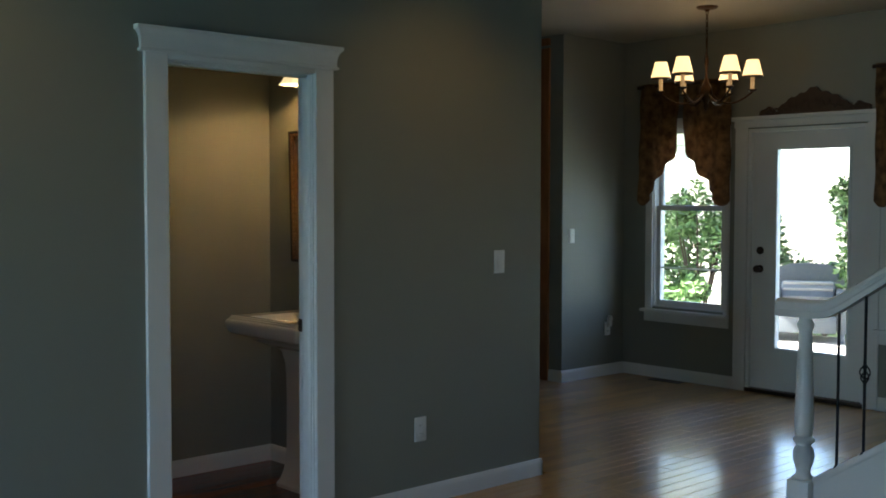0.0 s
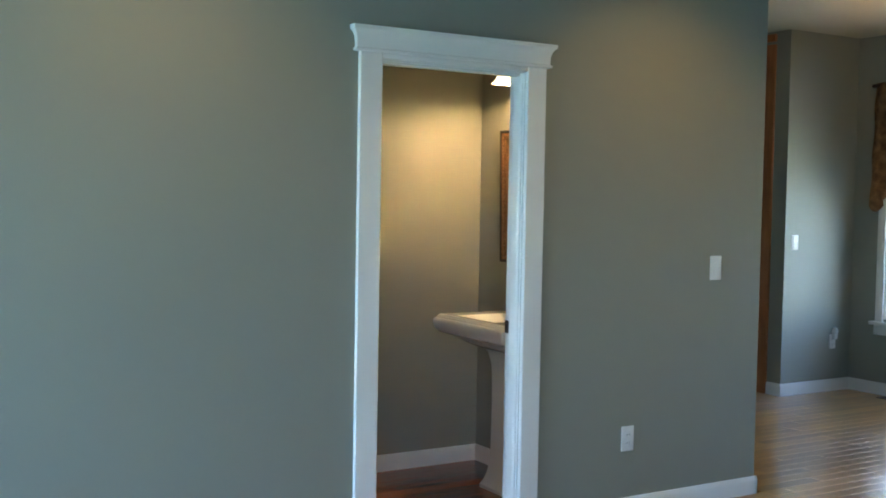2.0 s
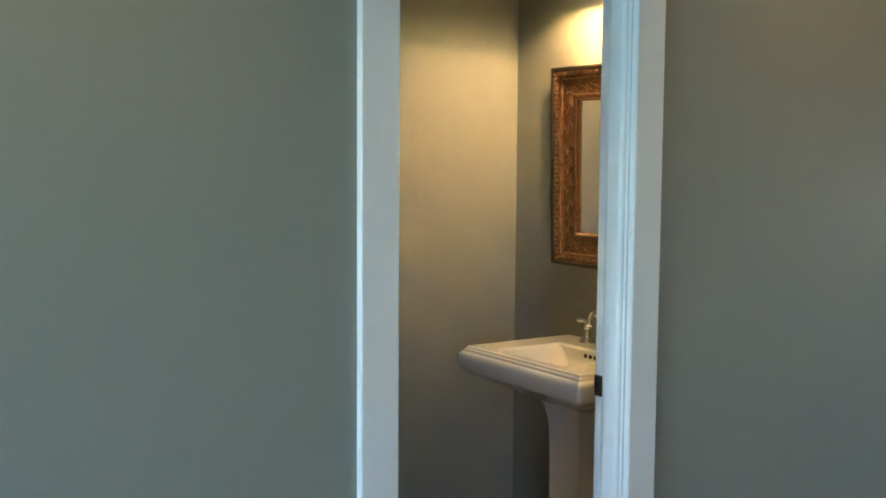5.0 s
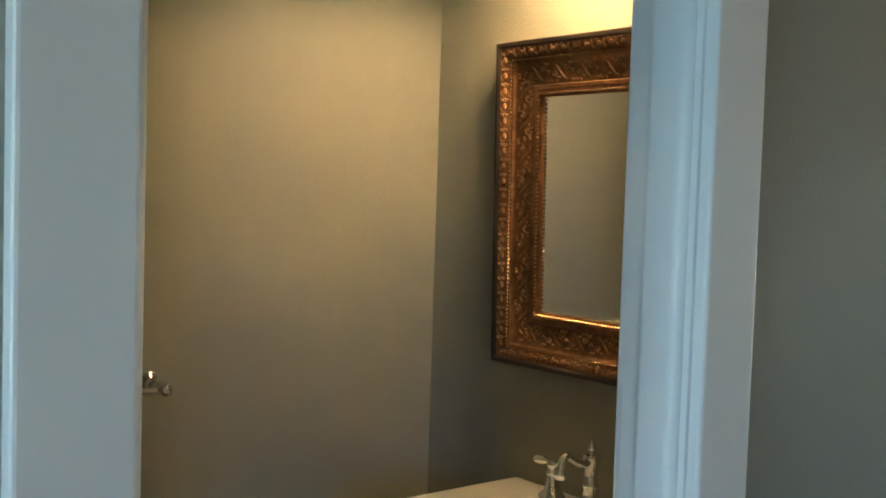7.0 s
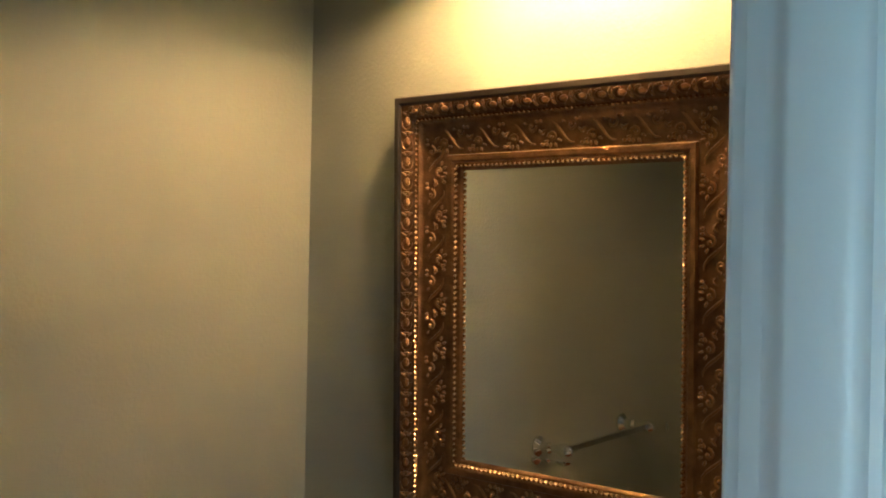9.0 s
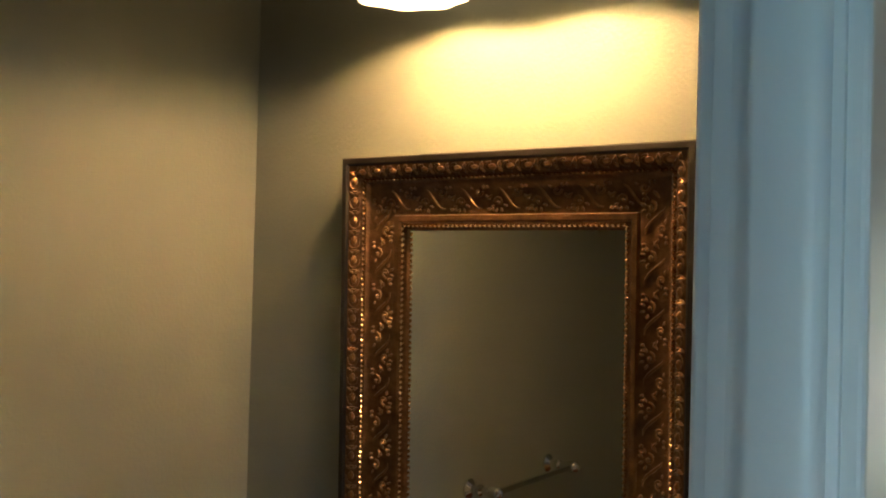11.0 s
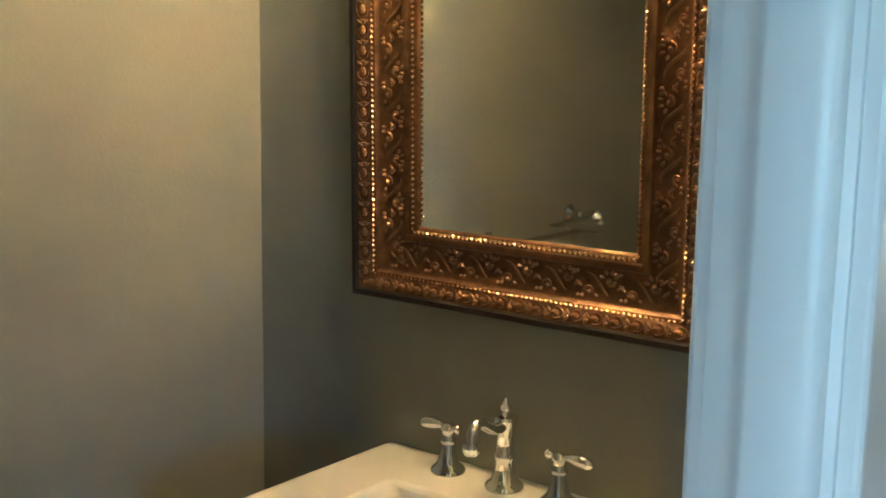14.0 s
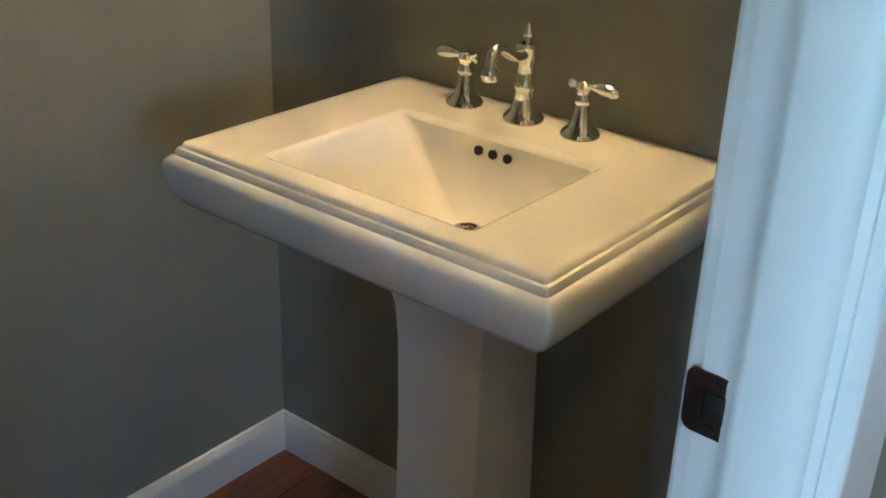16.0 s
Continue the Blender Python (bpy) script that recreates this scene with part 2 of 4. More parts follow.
# baseboards: an ogee board, run(a, b) with the room on the left of the way
def baseboard(x0, y0, x1, y1, h=0.088, z=FL):
    a, b = Vector((x0, y0, z)), Vector((x1, y1, z))
    way = (b - a).normalized()
    inn = Vector((-way.y, way.x, 0))
    outline = [(0, 0), (0.014, 0), (0.014, h - 0.022), (0.012, h - 0.014), (0.008, h - 0.009), (0.006, h - 0.002), (0.0, h)]
    bm = prism(outline, lambda o, z, e: (a if e == 0 else b) + inn * o + Vector((0, 0, z)))
    return setting("baseboard", bm, TRIM, "white painted moulded wooden baseboard", "baseboard", True)


baseboard(-0.098, 0, -4.5, 0)
baseboard(HX + 0.014, 0, 0.791, 0)
baseboard(HX, 3.5, HX, -0.014)
baseboard(W, BY, -0.9, BY)
baseboard(W, TH, W, BY)


# ---- powder room door frame: jambs, stops, casings, moulded head
door_frame = tagged(thing("door_1", "white painted door frame with a flared crown head", "door frame"), kind="structure")
part("jamb", box(JL - 0.018, JL, -0.001, TH + 0.001, FL, JT + 0.018, 0.0025), TRIM, door_frame)
part("jamb", box(JR, JR + 0.018, -0.001, TH + 0.001, FL, JT + 0.018, 0.0025), TRIM, door_frame)
part("head_jamb", box(JL, JR, -0.001, TH + 0.001, JT, JT + 0.018), TRIM, door_frame)
for sx, d in ((JL, 1), (JR, -1)):
    part("door_stop", prism([(0, 0.008), (0.004, 0.009), (0.008, 0.012), (0.0105, 0.018), (0.011, 0.026), (0.011, 0.062), (0.0100, 0.066), (0.007, 0.070), (0.003, 0.075), (0.001, 0.080), (0.0, 0.085)], lambda o, y, e: Vector((sx + d * o, y, FL + (JT - FL) * e))), TRIM, door_frame)
part("door_stop", box(JL + 0.011, JR - 0.011, 0.018, 0.064, JT - 0.011, JT, 0.003), TRIM, door_frame)
CO = [(0, 0), (0.012, 0), (0.0150, 0.001), (0.0172, 0.003), (0.018, 0.006), (0.018, 0.093), (0.0172, 0.096), (0.015, 0.0975), (0.012, 0.098), (0, 0.098)]
for x0, d in ((0.0, -1), (0.693, 1)):
    part("casing", prism(CO, lambda o, a, e: Vector((x0 + d * a, -o, FL + (2.062 - FL) * e))), TRIM, door_frame, smooth=False)
for x0, d in ((0.0, -1), (0.693, 1)):
    part("inner_casing", prism(CO, lambda o, a, e: Vector((x0 + d * a, TH + o, FL + (2.04 - FL) * e))), TRIM, door_frame, smooth=False)
part("inner_head", box(-0.11, 0.81, TH + 0.001, TH + 0.02, 2.04, 2.15, 0.003), TRIM, door_frame)
# head: a frieze board and a crown that flares to the front and to both ends
part("frieze", box(0.0, 0.693, -0.0175, -0.001, 2.04, 2.062, 0.002), TRIM, door_frame)
CROWN = [(0.020, 2.062), (0.026, 2.064), (0.027, 2.072), (0.020, 2.076), (0.020, 2.096), (0.0215, 2.112), (0.026, 2.127), (0.034, 2.139), (0.041, 2.145), (0.042, 2.159), (0.040, 2.161)]
bm = bmesh.new()
rows = []
for o, z in CROWN:
    rows.append([bm.verts.new(p) for p in ((-0.098 - o + 0.004, 0.0, z), (-0.098 - o + 0.004, -o, z), (0.791 + o - 0.004, -o, z), (0.791 + o - 0.004, 0.0, z))])
for a, b in zip(rows, rows[1:]):
    for k in range(3):
        bm.faces.new((a[k], a[k + 1], b[k + 1], b[k]))
bm.faces.new(rows[0])
bm.faces.new(rows[-1])
bm.faces.new([r[0] for r in rows] + [r[3] for r in rows][::-1])
part("crown", bm, TRIM, door_frame)

# strike plate let into the far jamb
SZ0, SY_ = 0.945, 0.089
strike = thing("strike_plate", "dark bronze strike plate screwed to the white jamb", "strike plate", (JR, SY_, SZ0))
outline = []
for cy_, cz_, a0 in ((SY_ + 0.014, SZ0 + 0.019, 0), (SY_ - 0.016, SZ0 + 0.019, 90), (SY_ - 0.016, SZ0 - 0.019, 180), (SY_ + 0.014, SZ0 - 0.019, 270)):
    outline += [(cy_ + 0.009 * math.cos(radians(a0 + 15 * k)), cz_ + 0.009 * math.sin(radians(a0 + 15 * k))) for k in range(7)]


def plate_at(y, z, e):
    return Vector((JR + 0.0004 - 0.0030 * (1 - e) + max(0.0, y - 0.098) * 0.22, y, z))


part("plate", prism(outline, plate_at), BRONZE, strike)
part("latch_hole", box(JR - 0.0036, JR - 0.0024, SY_ - 0.013, SY_ + 0.003, SZ0 - 0.012, SZ0 + 0.012, 0.0005), HOLE, strike)
part("latch_lip", prism([(0.0, -0.004), (0.0026, -0.003), (0.0026, 0.003), (0.0, 0.004)], lambda o, y, e: Vector((JR - 0.0024 - o, SY_ + 0.008 + y, SZ0 - 0.012 + 0.024 * e))), BRONZE, strike)
for z in (SZ0 - 0.020, SZ0 + 0.020):
    part("screw", lathe([(0.0035, 0), (0.003, 0.0012), (0.0, 0.0014)], pose(JR - 0.0026, SY_ - 0.004, z, 0, -90, 0), 10), BRONZE, strike)


# ---------------------------------------------------------------- powder room: pedestal sink
def ring(bm, x0, x1, y0, y1, r, z, segs=5, back=0.004):
    """A loop of a rectangle with rounded corners at height z."""
    loop = []
    for cx, cy, a0, rr in ((x1 - back, y1 - back, 0, back), (x0 + r, y1 - r, 90, r), (x0 + r, y0 + r, 180, r), (x1 - back, y0 + back, 270, back)):
        for k in range(segs + 1):
            a = radians(a0 + 90 * k / segs)
            loop.append(bm.verts.new((cx + rr * math.cos(a), cy + rr * math.sin(a), z)))
    return loop


def loft(loops, bm, first=True, last=True):
    for a, b in zip(loops, loops[1:]):
        n = len(a)
        for k in range(n):
            bm.faces.new((a[k], a[(k + 1) % n], b[(k + 1) % n], b[k]))
    if first:
        bm.faces.new(loops[0][::-1])
    if last:
        bm.faces.new(loops[-1])
    return bm


sink = thing("pedestal_sink", "white vitreous china pedestal sink with a stepped square rim", "sink", (W - 0.2, 0.61, FL))
bm = bmesh.new()
loops = []
for i, z, r, b in ((0.150, 0.742, 0.03, 0.10), (0.110, 0.765, 0.03, 0.05), (0.064, 0.790, 0.02, 0.02), (0.036, 0.803, 0.012, 0.0), (0.026, 0.806, 0.010, 0), (0.016, 0.811, 0.010, 0),
                  (0.007, 0.822, 0.010, 0), (0.000, 0.837, 0.009, 0), (-0.003, 0.851, 0.008, 0), (-0.004, 0.862, 0.008, 0), (-0.003, 0.870, 0.007, 0), (0.000, 0.876, 0.007, 0), (0.005, 0.8805, 0.007, 0), (0.009, 0.882, 0.007, 0),
                  (0.0100, 0.8875, 0.006, 0), (0.0125, 0.8910, 0.006, 0), (0.0165, 0.8920, 0.006, 0), (0.0175, 0.8965, 0.006, 0), (0.0195, 0.8990, 0.006, 0), (0.0235, 0.900, 0.006, 0), (0.034, 0.900, 0.006, 0)):
    loops.append(ring(bm, SX0 + i, W - 0.002 - b, SY0 + i, SY1 - i, r, z + SZ - 0.900))
BX0, BX1, BYA, BYB = 0.872, 1.143, 0.466, 0.800
for g, z, r in ((-0.009, SZ, 0.012), (-0.004, SZ, 0.012), (0.0, SZ - 0.0015, 0.012), (0.004, SZ - 0.008, 0.014)):
    loops.append(ring(bm, BX0 + g, BX1 - g, BYA + g, BYB - g, r, z, back=r))
DX, DY = 1.062, 0.616
for f, z in ((0.10, 0.870), (0.22, 0.845), (0.38, 0.822), (0.56, 0.805), (0.74, 0.793), (0.88, 0.787)):
    g = 1 - f
    back = min(1, g * 1.0 + 0.12) if f < 0.6 else g * 1.1
    loops.append(ring(bm, DX + (BX0 - DX) * g, DX + (BX1 - DX) * back, DY + (BYA - DY) * g, DY + (BYB - DY) * g, 0.014 + 0.004 * g, z + SZ - 0.900, back=0.014))
loft(loops, bm)
part("basin", bm, CERAMIC, sink)
bm = bmesh.new()
cx, cy = 1.108, 0.624
loops = [ring(bm, cx - a, cx + b, cy - h * 0.80, cy + h * 0.80, 0.005, FL + z * 0.962, back=0.02) for a, b, h, z in (
    (0.128, 0.10, 0.138, 0.0), (0.130, 0.10, 0.140, 0.018), (0.122, 0.10, 0.132, 0.030), (0.116, 0.098, 0.124, 0.040), (0.104, 0.07, 0.108, 0.085), (0.096, 0.085, 0.098, 0.14), (0.092, 0.082, 0.094, 0.20),
    (0.090, 0.072, 0.092, 0.45), (0.092, 0.062, 0.094, 0.60), (0.096, 0.06, 0.098, 0.66), (0.108, 0.09, 0.112, 0.715), (0.135, 0.09, 0.140, 0.752), (0.165, 0.09, 0.17, 0.775))]
loft(loops, bm)
part("pedestal", bm, CERAMIC, sink)
part("drain", lathe([(0.006, -0.004), (0.012, 0.0), (0.020, 0.002), (0.022, 0.001), (0.023, -0.004)][::-1], pose(DX, DY, SZ - 0.1085), 20), CHROME, sink)
for k in (-1, 0, 1):
    part("overflow_hole", lathe([(0.0068, -0.002), (0.0068, 0.0015), (0.005, 0.0022), (0.0, 0.001)], pose(BX1 - 0.0125, 0.630 + k * 0.0245, SZ - 0.023, 0, -82, 0), 14), HOLE, sink)

# faucet: spout and two lever handles
FX, FZ = 1.226, SZ - 0.001
faucet = thing("faucet", "polished chrome bridge-less faucet spout with a finial", "faucet", (FX, 0.649, FZ))
part("body", lathe([(0.030, 0), (0.030, 0.006), (0.027, 0.010), (0.020, 0.016), (0.0165, 0.030), (0.0145, 0.045), (0.017, 0.050), (0.017, 0.054), (0.014, 0.058), (0.013, 0.085), (0.0165, 0.090),
                    (0.0165, 0.104), (0.018, 0.108), (0.0165, 0.113), (0.009, 0.116), (0.006, 0.119), (0.0085, 0.124), (0.0085, 0.128), (0.005, 0.133), (0.002, 0.141)], pose(FX, 0.649, FZ)), CHROME, faucet)
pts = [(FX - 0.010 - o, 0.649, FZ + h) for o, h in ((0, 0.099), (0.012, 0.0985), (0.024, 0.101), (0.036, 0.107), (0.047, 0.114), (0.057, 0.1185), (0.065, 0.118), (0.071, 0.112), (0.074, 0.103), (0.075, 0.092))]
part("spout", tube(pts, [0.0105, 0.0095, 0.009, 0.0085, 0.0085, 0.0082, 0.008, 0.008, 0.008, 0.0085], 14), CHROME, faucet)
part("spout_nozzle", lathe([(0.0105, 0), (0.0125, -0.004), (0.0125, -0.013), (0.010, -0.018)], pose(pts[-1][0] - 0.001, 0.649, pts[-1][2] + 0.002), 16), CHROME, faucet)
part("lift_knob", lathe([(0.0035, 0), (0.0035, 0.012), (0.007, 0.015), (0.007, 0.02), (0.003, 0.024)], pose(FX + 0.022, 0.649, FZ + 0.088), 12), CHROME, faucet)
for ty, d in ((0.756, 1), (0.553, -1)):
    tap = part("handle", lathe([(0.028, 0), (0.028, 0.005), (0.025, 0.009), (0.018, 0.015), (0.013, 0.030), (0.010, 0.046), (0.013, 0.050), (0.013, 0.054), (0.010, 0.058), (0.010, 0.066), (0.013, 0.070), (0.009, 0.078), (0.003, 0.081)], pose(FX, ty, FZ)), CHROME, faucet)
    part("lever", tube([(FX, ty - d * (0.024 - o), FZ + 0.073 + h) for o, h in ((0, 0), (0.002, 0), (0.005, 0), (0.009, 0), (0.013, -0.001), (0.024, -0.001), (0.034, 0), (0.040, 0.001), (0.047, 0.001), (0.056, 0.001), (0.066, 0), (0.073, -0.001), (0.078, -0.001), (0.080, -0.001))],
                       [0.002, 0.0065, 0.008, 0.0065, 0.0045, 0.0072, 0.0045, 0.0060, 0.0085, 0.0100, 0.0100, 0.0085, 0.0055, 0.002], 14), CHROME, tap)


# ---------------------------------------------------------------- framed mirror
mirror = thing("wall_mirror_framed", "wall mirror in a carved antique gold frame", "mirror", (W, (MY0 + MY1) / 2, MZ0))


BAND = 1.09   # breadth of the frame's mouldings


def around(bm, rows, y0=MY0, y1=MY1, z0=MZ0, z1=MZ1):
    """A moulding round the frame from (inset, height) rows."""
    loops = [[bm.verts.new((W - h, y, z)) for y, z in ((y0 + u, z0 + u), (y1 - u, z0 + u), (y1 - u, z1 - u), (y0 + u, z1 - u))] for u, h in [(BAND * q, h) for q, h in rows]]
    for a, b in zip(loops, loops[1:]):
        for k in range(4):
            bm.faces.new((a[k], a[(k + 1) % 4], b[(k + 1) % 4], b[k]))
    return bm


def frame_run(u, pitch):
    """Places along the four sides at inset u: the place on the wall, the way along and the way inwards."""
    u = BAND * u
    y0, y1, z0, z1 = MY0 + u, MY1 - u, MZ0 + u, MZ1 - u
    for a, b, inn in (((y0, z0), (y1, z0), (0, 1)), ((y1, z0), (y1, z1), (-1, 0)), ((y1, z1), (y0, z1), (0, -1)), ((y0, z1), (y0, z0), (1, 0))):
        a, b = Vector((0, *a)), Vector((0, *b))
        n = max(2, round((b - a).length / pitch))
        for k in range(n):
            yield a.lerp(b, (k + 0.5) / n), (b - a).normalized(), Vector((0, *inn)), k


BALL = bmesh.new()
bmesh.ops.create_icosphere(BALL, subdivisions=1, radius=1.0)
BALL_V = [v.co.copy() for v in BALL.verts]
BALL_F = [[v.index for v in f.verts] for f in BALL.faces]
BALL.free()


def blobs(rows):
    """One mesh of small rounded pieces: centre and the three half axes of each."""
    verts, faces = [], []
    for c, ax, ay, az in rows:
        base = len(verts)
        verts += [c + ax * v.x + ay * v.y + az * v.z for v in BALL_V]
        faces += [[base + i for i in f] for f in BALL_F]
    bm = bmesh.new()
    vs = [bm.verts.new(v) for v in verts]
    for f in faces:
        bm.faces.new([vs[i] for i in f])
    return bm


UP = Vector((-1, 0, 0))
part("outer_edge", around(bmesh.new(), [(0.0, 0.0), (0.0, 0.040), (0.002, 0.043), (0.009, 0.043), (0.0125, 0.0395)]), EDGE, mirror, "dark brown outer edge")
part("moulding", around(bmesh.new(), [(0.0125, 0.0395), (0.014, 0.0385), (0.018, 0.0370), (0.024, 0.0335), (0.029, 0.029), (0.031, 0.0265), (0.037, 0.0260), (0.039, 0.0225), (0.043, 0.0195), (0.052, 0.0165), (0.066, 0.0145), (0.080, 0.0145), (0.086, 0.0155), (0.087, 0.0190),
                                     (0.088, 0.0205), (0.0945, 0.0205), (0.0965, 0.0190), (0.098, 0.0150), (0.105, 0.0125), (0.107, 0.010), (0.110, 0.0055)]), GOLD, mirror)


def carve(c, way, inn, h, pts, radii, bm):
    """A raised ridge of the carving: pts are (along, inwards) from c, h its height over the wall."""
    tube([Vector((W - h, 0, 0)) + c + way * a + inn * b for a, b in pts], radii, 6, bm)


# egg-and-leaf border on the slope inside the edge
rows, ridge = [], bmesh.new()
for p, way, inn, k in frame_run(0.0215, 0.0325):
    out = (UP * 0.86 + inn * 0.5).normalized()
    flat = (inn * 0.86 - UP * 0.5).normalized()
    c = p + UP * 0.0355 + Vector((W, 0, 0))
    rows.append((c + way * 0.001, way * 0.0082, flat * 0.0058, out * 0.0062))
    for q in (-1, 1):
        e = (way * 0.55 + flat * q * 0.8).normalized()
        rows.append((c + way * 0.0135 + flat * q * 0.0048, e * 0.0062, out.cross(e) * 0.0024, out * 0.0042))
    rows.append((c + way * 0.0162, way * 0.0022, flat * 0.0068, out * 0.0036))
    tube([c + way * (0.0115 * math.cos(a) - 0.001) + flat * 0.0085 * math.sin(a) + out * 0.0012 for a in [math.pi * (0.45 + 1.1 * m / 8) for m in range(9)]], 0.0019, 5, ridge)
part("leaf_border", blobs(rows), RELIEF, mirror, "carved gold egg-and-leaf border")
part("arch_moulding", ridge, GOLD, mirror)
# beading
rows = []
for p, way, inn, k in frame_run(0.034, 0.0084):
    rows.append((p + Vector((W - 0.0280, 0, 0)), way * 0.0033, inn * 0.0033, UP * 0.0042))
part("beading", blobs(rows), GOLDHI, mirror, "gold beading, highlights put into its colour")
rows = []
for p, way, inn, k in frame_run(0.1025, 0.0088):
    d = (way * 0.85 + inn * 0.5).normalized()
    rows.append((p + Vector((W - 0.0185, 0, 0)), d * 0.0042, UP.cross(d) * 0.0034, UP * 0.0044))
part("rope_bead", blobs(rows), GOLDHI, mirror, "gold rope beading, highlights put into its colour")
# acanthus scrolls in the hollow: one stem, two curls, leaf lobes and a pair of berries to a repeat
rows, stems = [], bmesh.new()
for p, way, inn, k in frame_run(0.0625, 0.071):
    carve(p, way, inn, 0.0155, [(-0.026, -0.017), (-0.018, -0.016), (-0.010, -0.010), (-0.002, 0.000), (0.006, 0.010), (0.014, 0.016), (0.022, 0.017)], [0.0010, 0.0019, 0.0025, 0.0028, 0.0025, 0.0019, 0.0010], stems)
    for q, ca, cb in ((1, 0.016, -0.009), (-1, -0.016, 0.008)):
        curl = [(ca + q * (0.0085 - 0.0007 * m) * math.cos(0.62 * m), cb + q * (0.0085 - 0.0007 * m) * math.sin(0.62 * m)) for m in range(11)]
        carve(p, way, inn, 0.0160, curl, [0.0026 - 0.00012 * m for m in range(11)], stems)
        rows.append((p + Vector((W - 0.0170, 0, 0)) + way * ca + inn * cb, way * 0.0030, inn * 0.0030, UP * 0.0042))
        for m in range(4):
            a = 0.5 + 0.75 * m
            d = (way * math.cos(a) * q + inn * math.sin(a) * -q).normalized()
            rows.append((p + Vector((W - 0.0160, 0, 0)) + way * ca + inn * cb + d * 0.0128, d * 0.0046, UP.cross(d) * 0.0024, UP * 0.0036))
    for q in (-1, 1):
        rows.append((p + Vector((W - 0.0170, 0, 0)) + way * (-0.030 + 0.0036 * q) + inn * 0.0185, way * 0.0030, inn * 0.0032, UP * 0.0046))
        rows.append((p + Vector((W - 0.0185, 0, 0)) + way * (0.030 + 0.0036 * q) - inn * 0.0160, way * 0.0028, inn * 0.0030, UP * 0.0040))
        e = (way * 0.8 + inn * q * 0.6).normalized()
        rows.append((p + Vector((W - 0.0155, 0, 0)) + way * 0.033 * q, e * 0.0075, UP.cross(e) * 0.0026, UP * 0.0036))
tagged(part("scroll_band", stems, RELIEF, mirror), "carved gold scroll band", kind="stuff")
tagged(part("acanthus_relief", blobs(rows), RELIEF, mirror), "small carved gold leaves and berries", kind="stuff")
gy0, gy1, gz0, gz1, bv = MY0 + 0.119, MY1 - 0.119, MZ0 + 0.119, MZ1 - 0.119, 0.024
bm = bmesh.new()
outer = [bm.verts.new((W - 0.00712, y, z)) for y, z in ((gy0, gz0), (gy1, gz0), (gy1, gz1), (gy0, gz1))]
inner = [bm.verts.new((W - 0.00680, y, z)) for y, z in ((gy0 + bv, gz0 + bv), (gy1 - bv, gz0 + bv), (gy1 - bv, gz1 - bv), (gy0 + bv, gz1 - bv))]
bm.faces.new(inner)
for k in range(4):
    bm.faces.new((outer[k], outer[(k + 1) % 4], inner[(k + 1) % 4], inner[k]))
part("mirror_glass", bm, SILVER, mirror, "bevelled mirror glass", smooth=False)

mirror.matrix_world = Matrix.Translation((W, (MY0 + MY1) / 2, MZ0)) @ pose(0, 0, 0, 0, -1.2, 0)   # hangs with a slight forward lean

# ---------------------------------------------------------------- vanity light with two bell shades
vanity = thing("vanity_light", "two-lamp vanity light with lit frosted bell shades", "wall lamp", (W, 0.625, 2.3))
part("backplate", box(W - 0.018, W, 0.535, 0.715, 2.29, 2.37, 0.006), CHROME, vanity)
part("crossbar", tube([(W - 0.05, 0.46, 2.33), (W - 0.05, 0.79, 2.33)], 0.008), CHROME, vanity)
part("stem", tube([(W - 0.01, 0.625, 2.33), (W - 0.05, 0.625, 2.33)], 0.010), CHROME, vanity)
for ly in LAMPS:
    x = W - 0.150
    part("arm", tube([(W - 0.05, ly, 2.33), (W - 0.09, ly, 2.345), (W - 0.140, ly, 2.33), (x, ly, 2.285), (x, ly, 2.255)], 0.006), CHROME, vanity)
    part("socket", lathe([(0.020, 0.0), (0.024, 0.006), (0.024, 0.040), (0.012, 0.048)], pose(x, ly, 2.212), 18), CHROME, vanity)
    bm = bmesh.new()
    prof = [(0.026, 0.215), (0.030, 0.205), (0.038, 0.190), (0.046, 0.170), (0.052, 0.145), (0.058, 0.120), (0.068, 0.100), (0.082, 0.084), (0.086, 0.081), (0.083, 0.081), (0.066, 0.095), (0.055, 0.118), (0.049, 0.145), (0.043, 0.170), (0.035, 0.188), (0.024, 0.203)]
    seg = 40
    rings_ = [[bm.verts.new((x + r * (1 + 0.05 * math.cos(8 * a) * (1 if r > 0.06 else 0)) * math.cos(a), ly + r * (1 + 0.05 * math.cos(8 * a) * (1 if r > 0.06 else 0)) * math.sin(a), 2.0 + z)) for a in [2 * math.pi * k / seg for k in range(seg)]] for r, z in prof]
    for a, b in zip(rings_, rings_[1:]):
        for k in range(seg):
            bm.faces.new((a[k], a[(k + 1) % seg], b[(k + 1) % seg], b[k]))
    part("shade", bm, FROST, vanity, "frosted glass bell shade, lit")
    part("finial", lathe([(0.002, 2.067), (0.005, 2.070), (0.006, 2.075), (0.004, 2.080), (0.002, 2.084)], pose(x, ly, 0), 12), FROST, vanity)

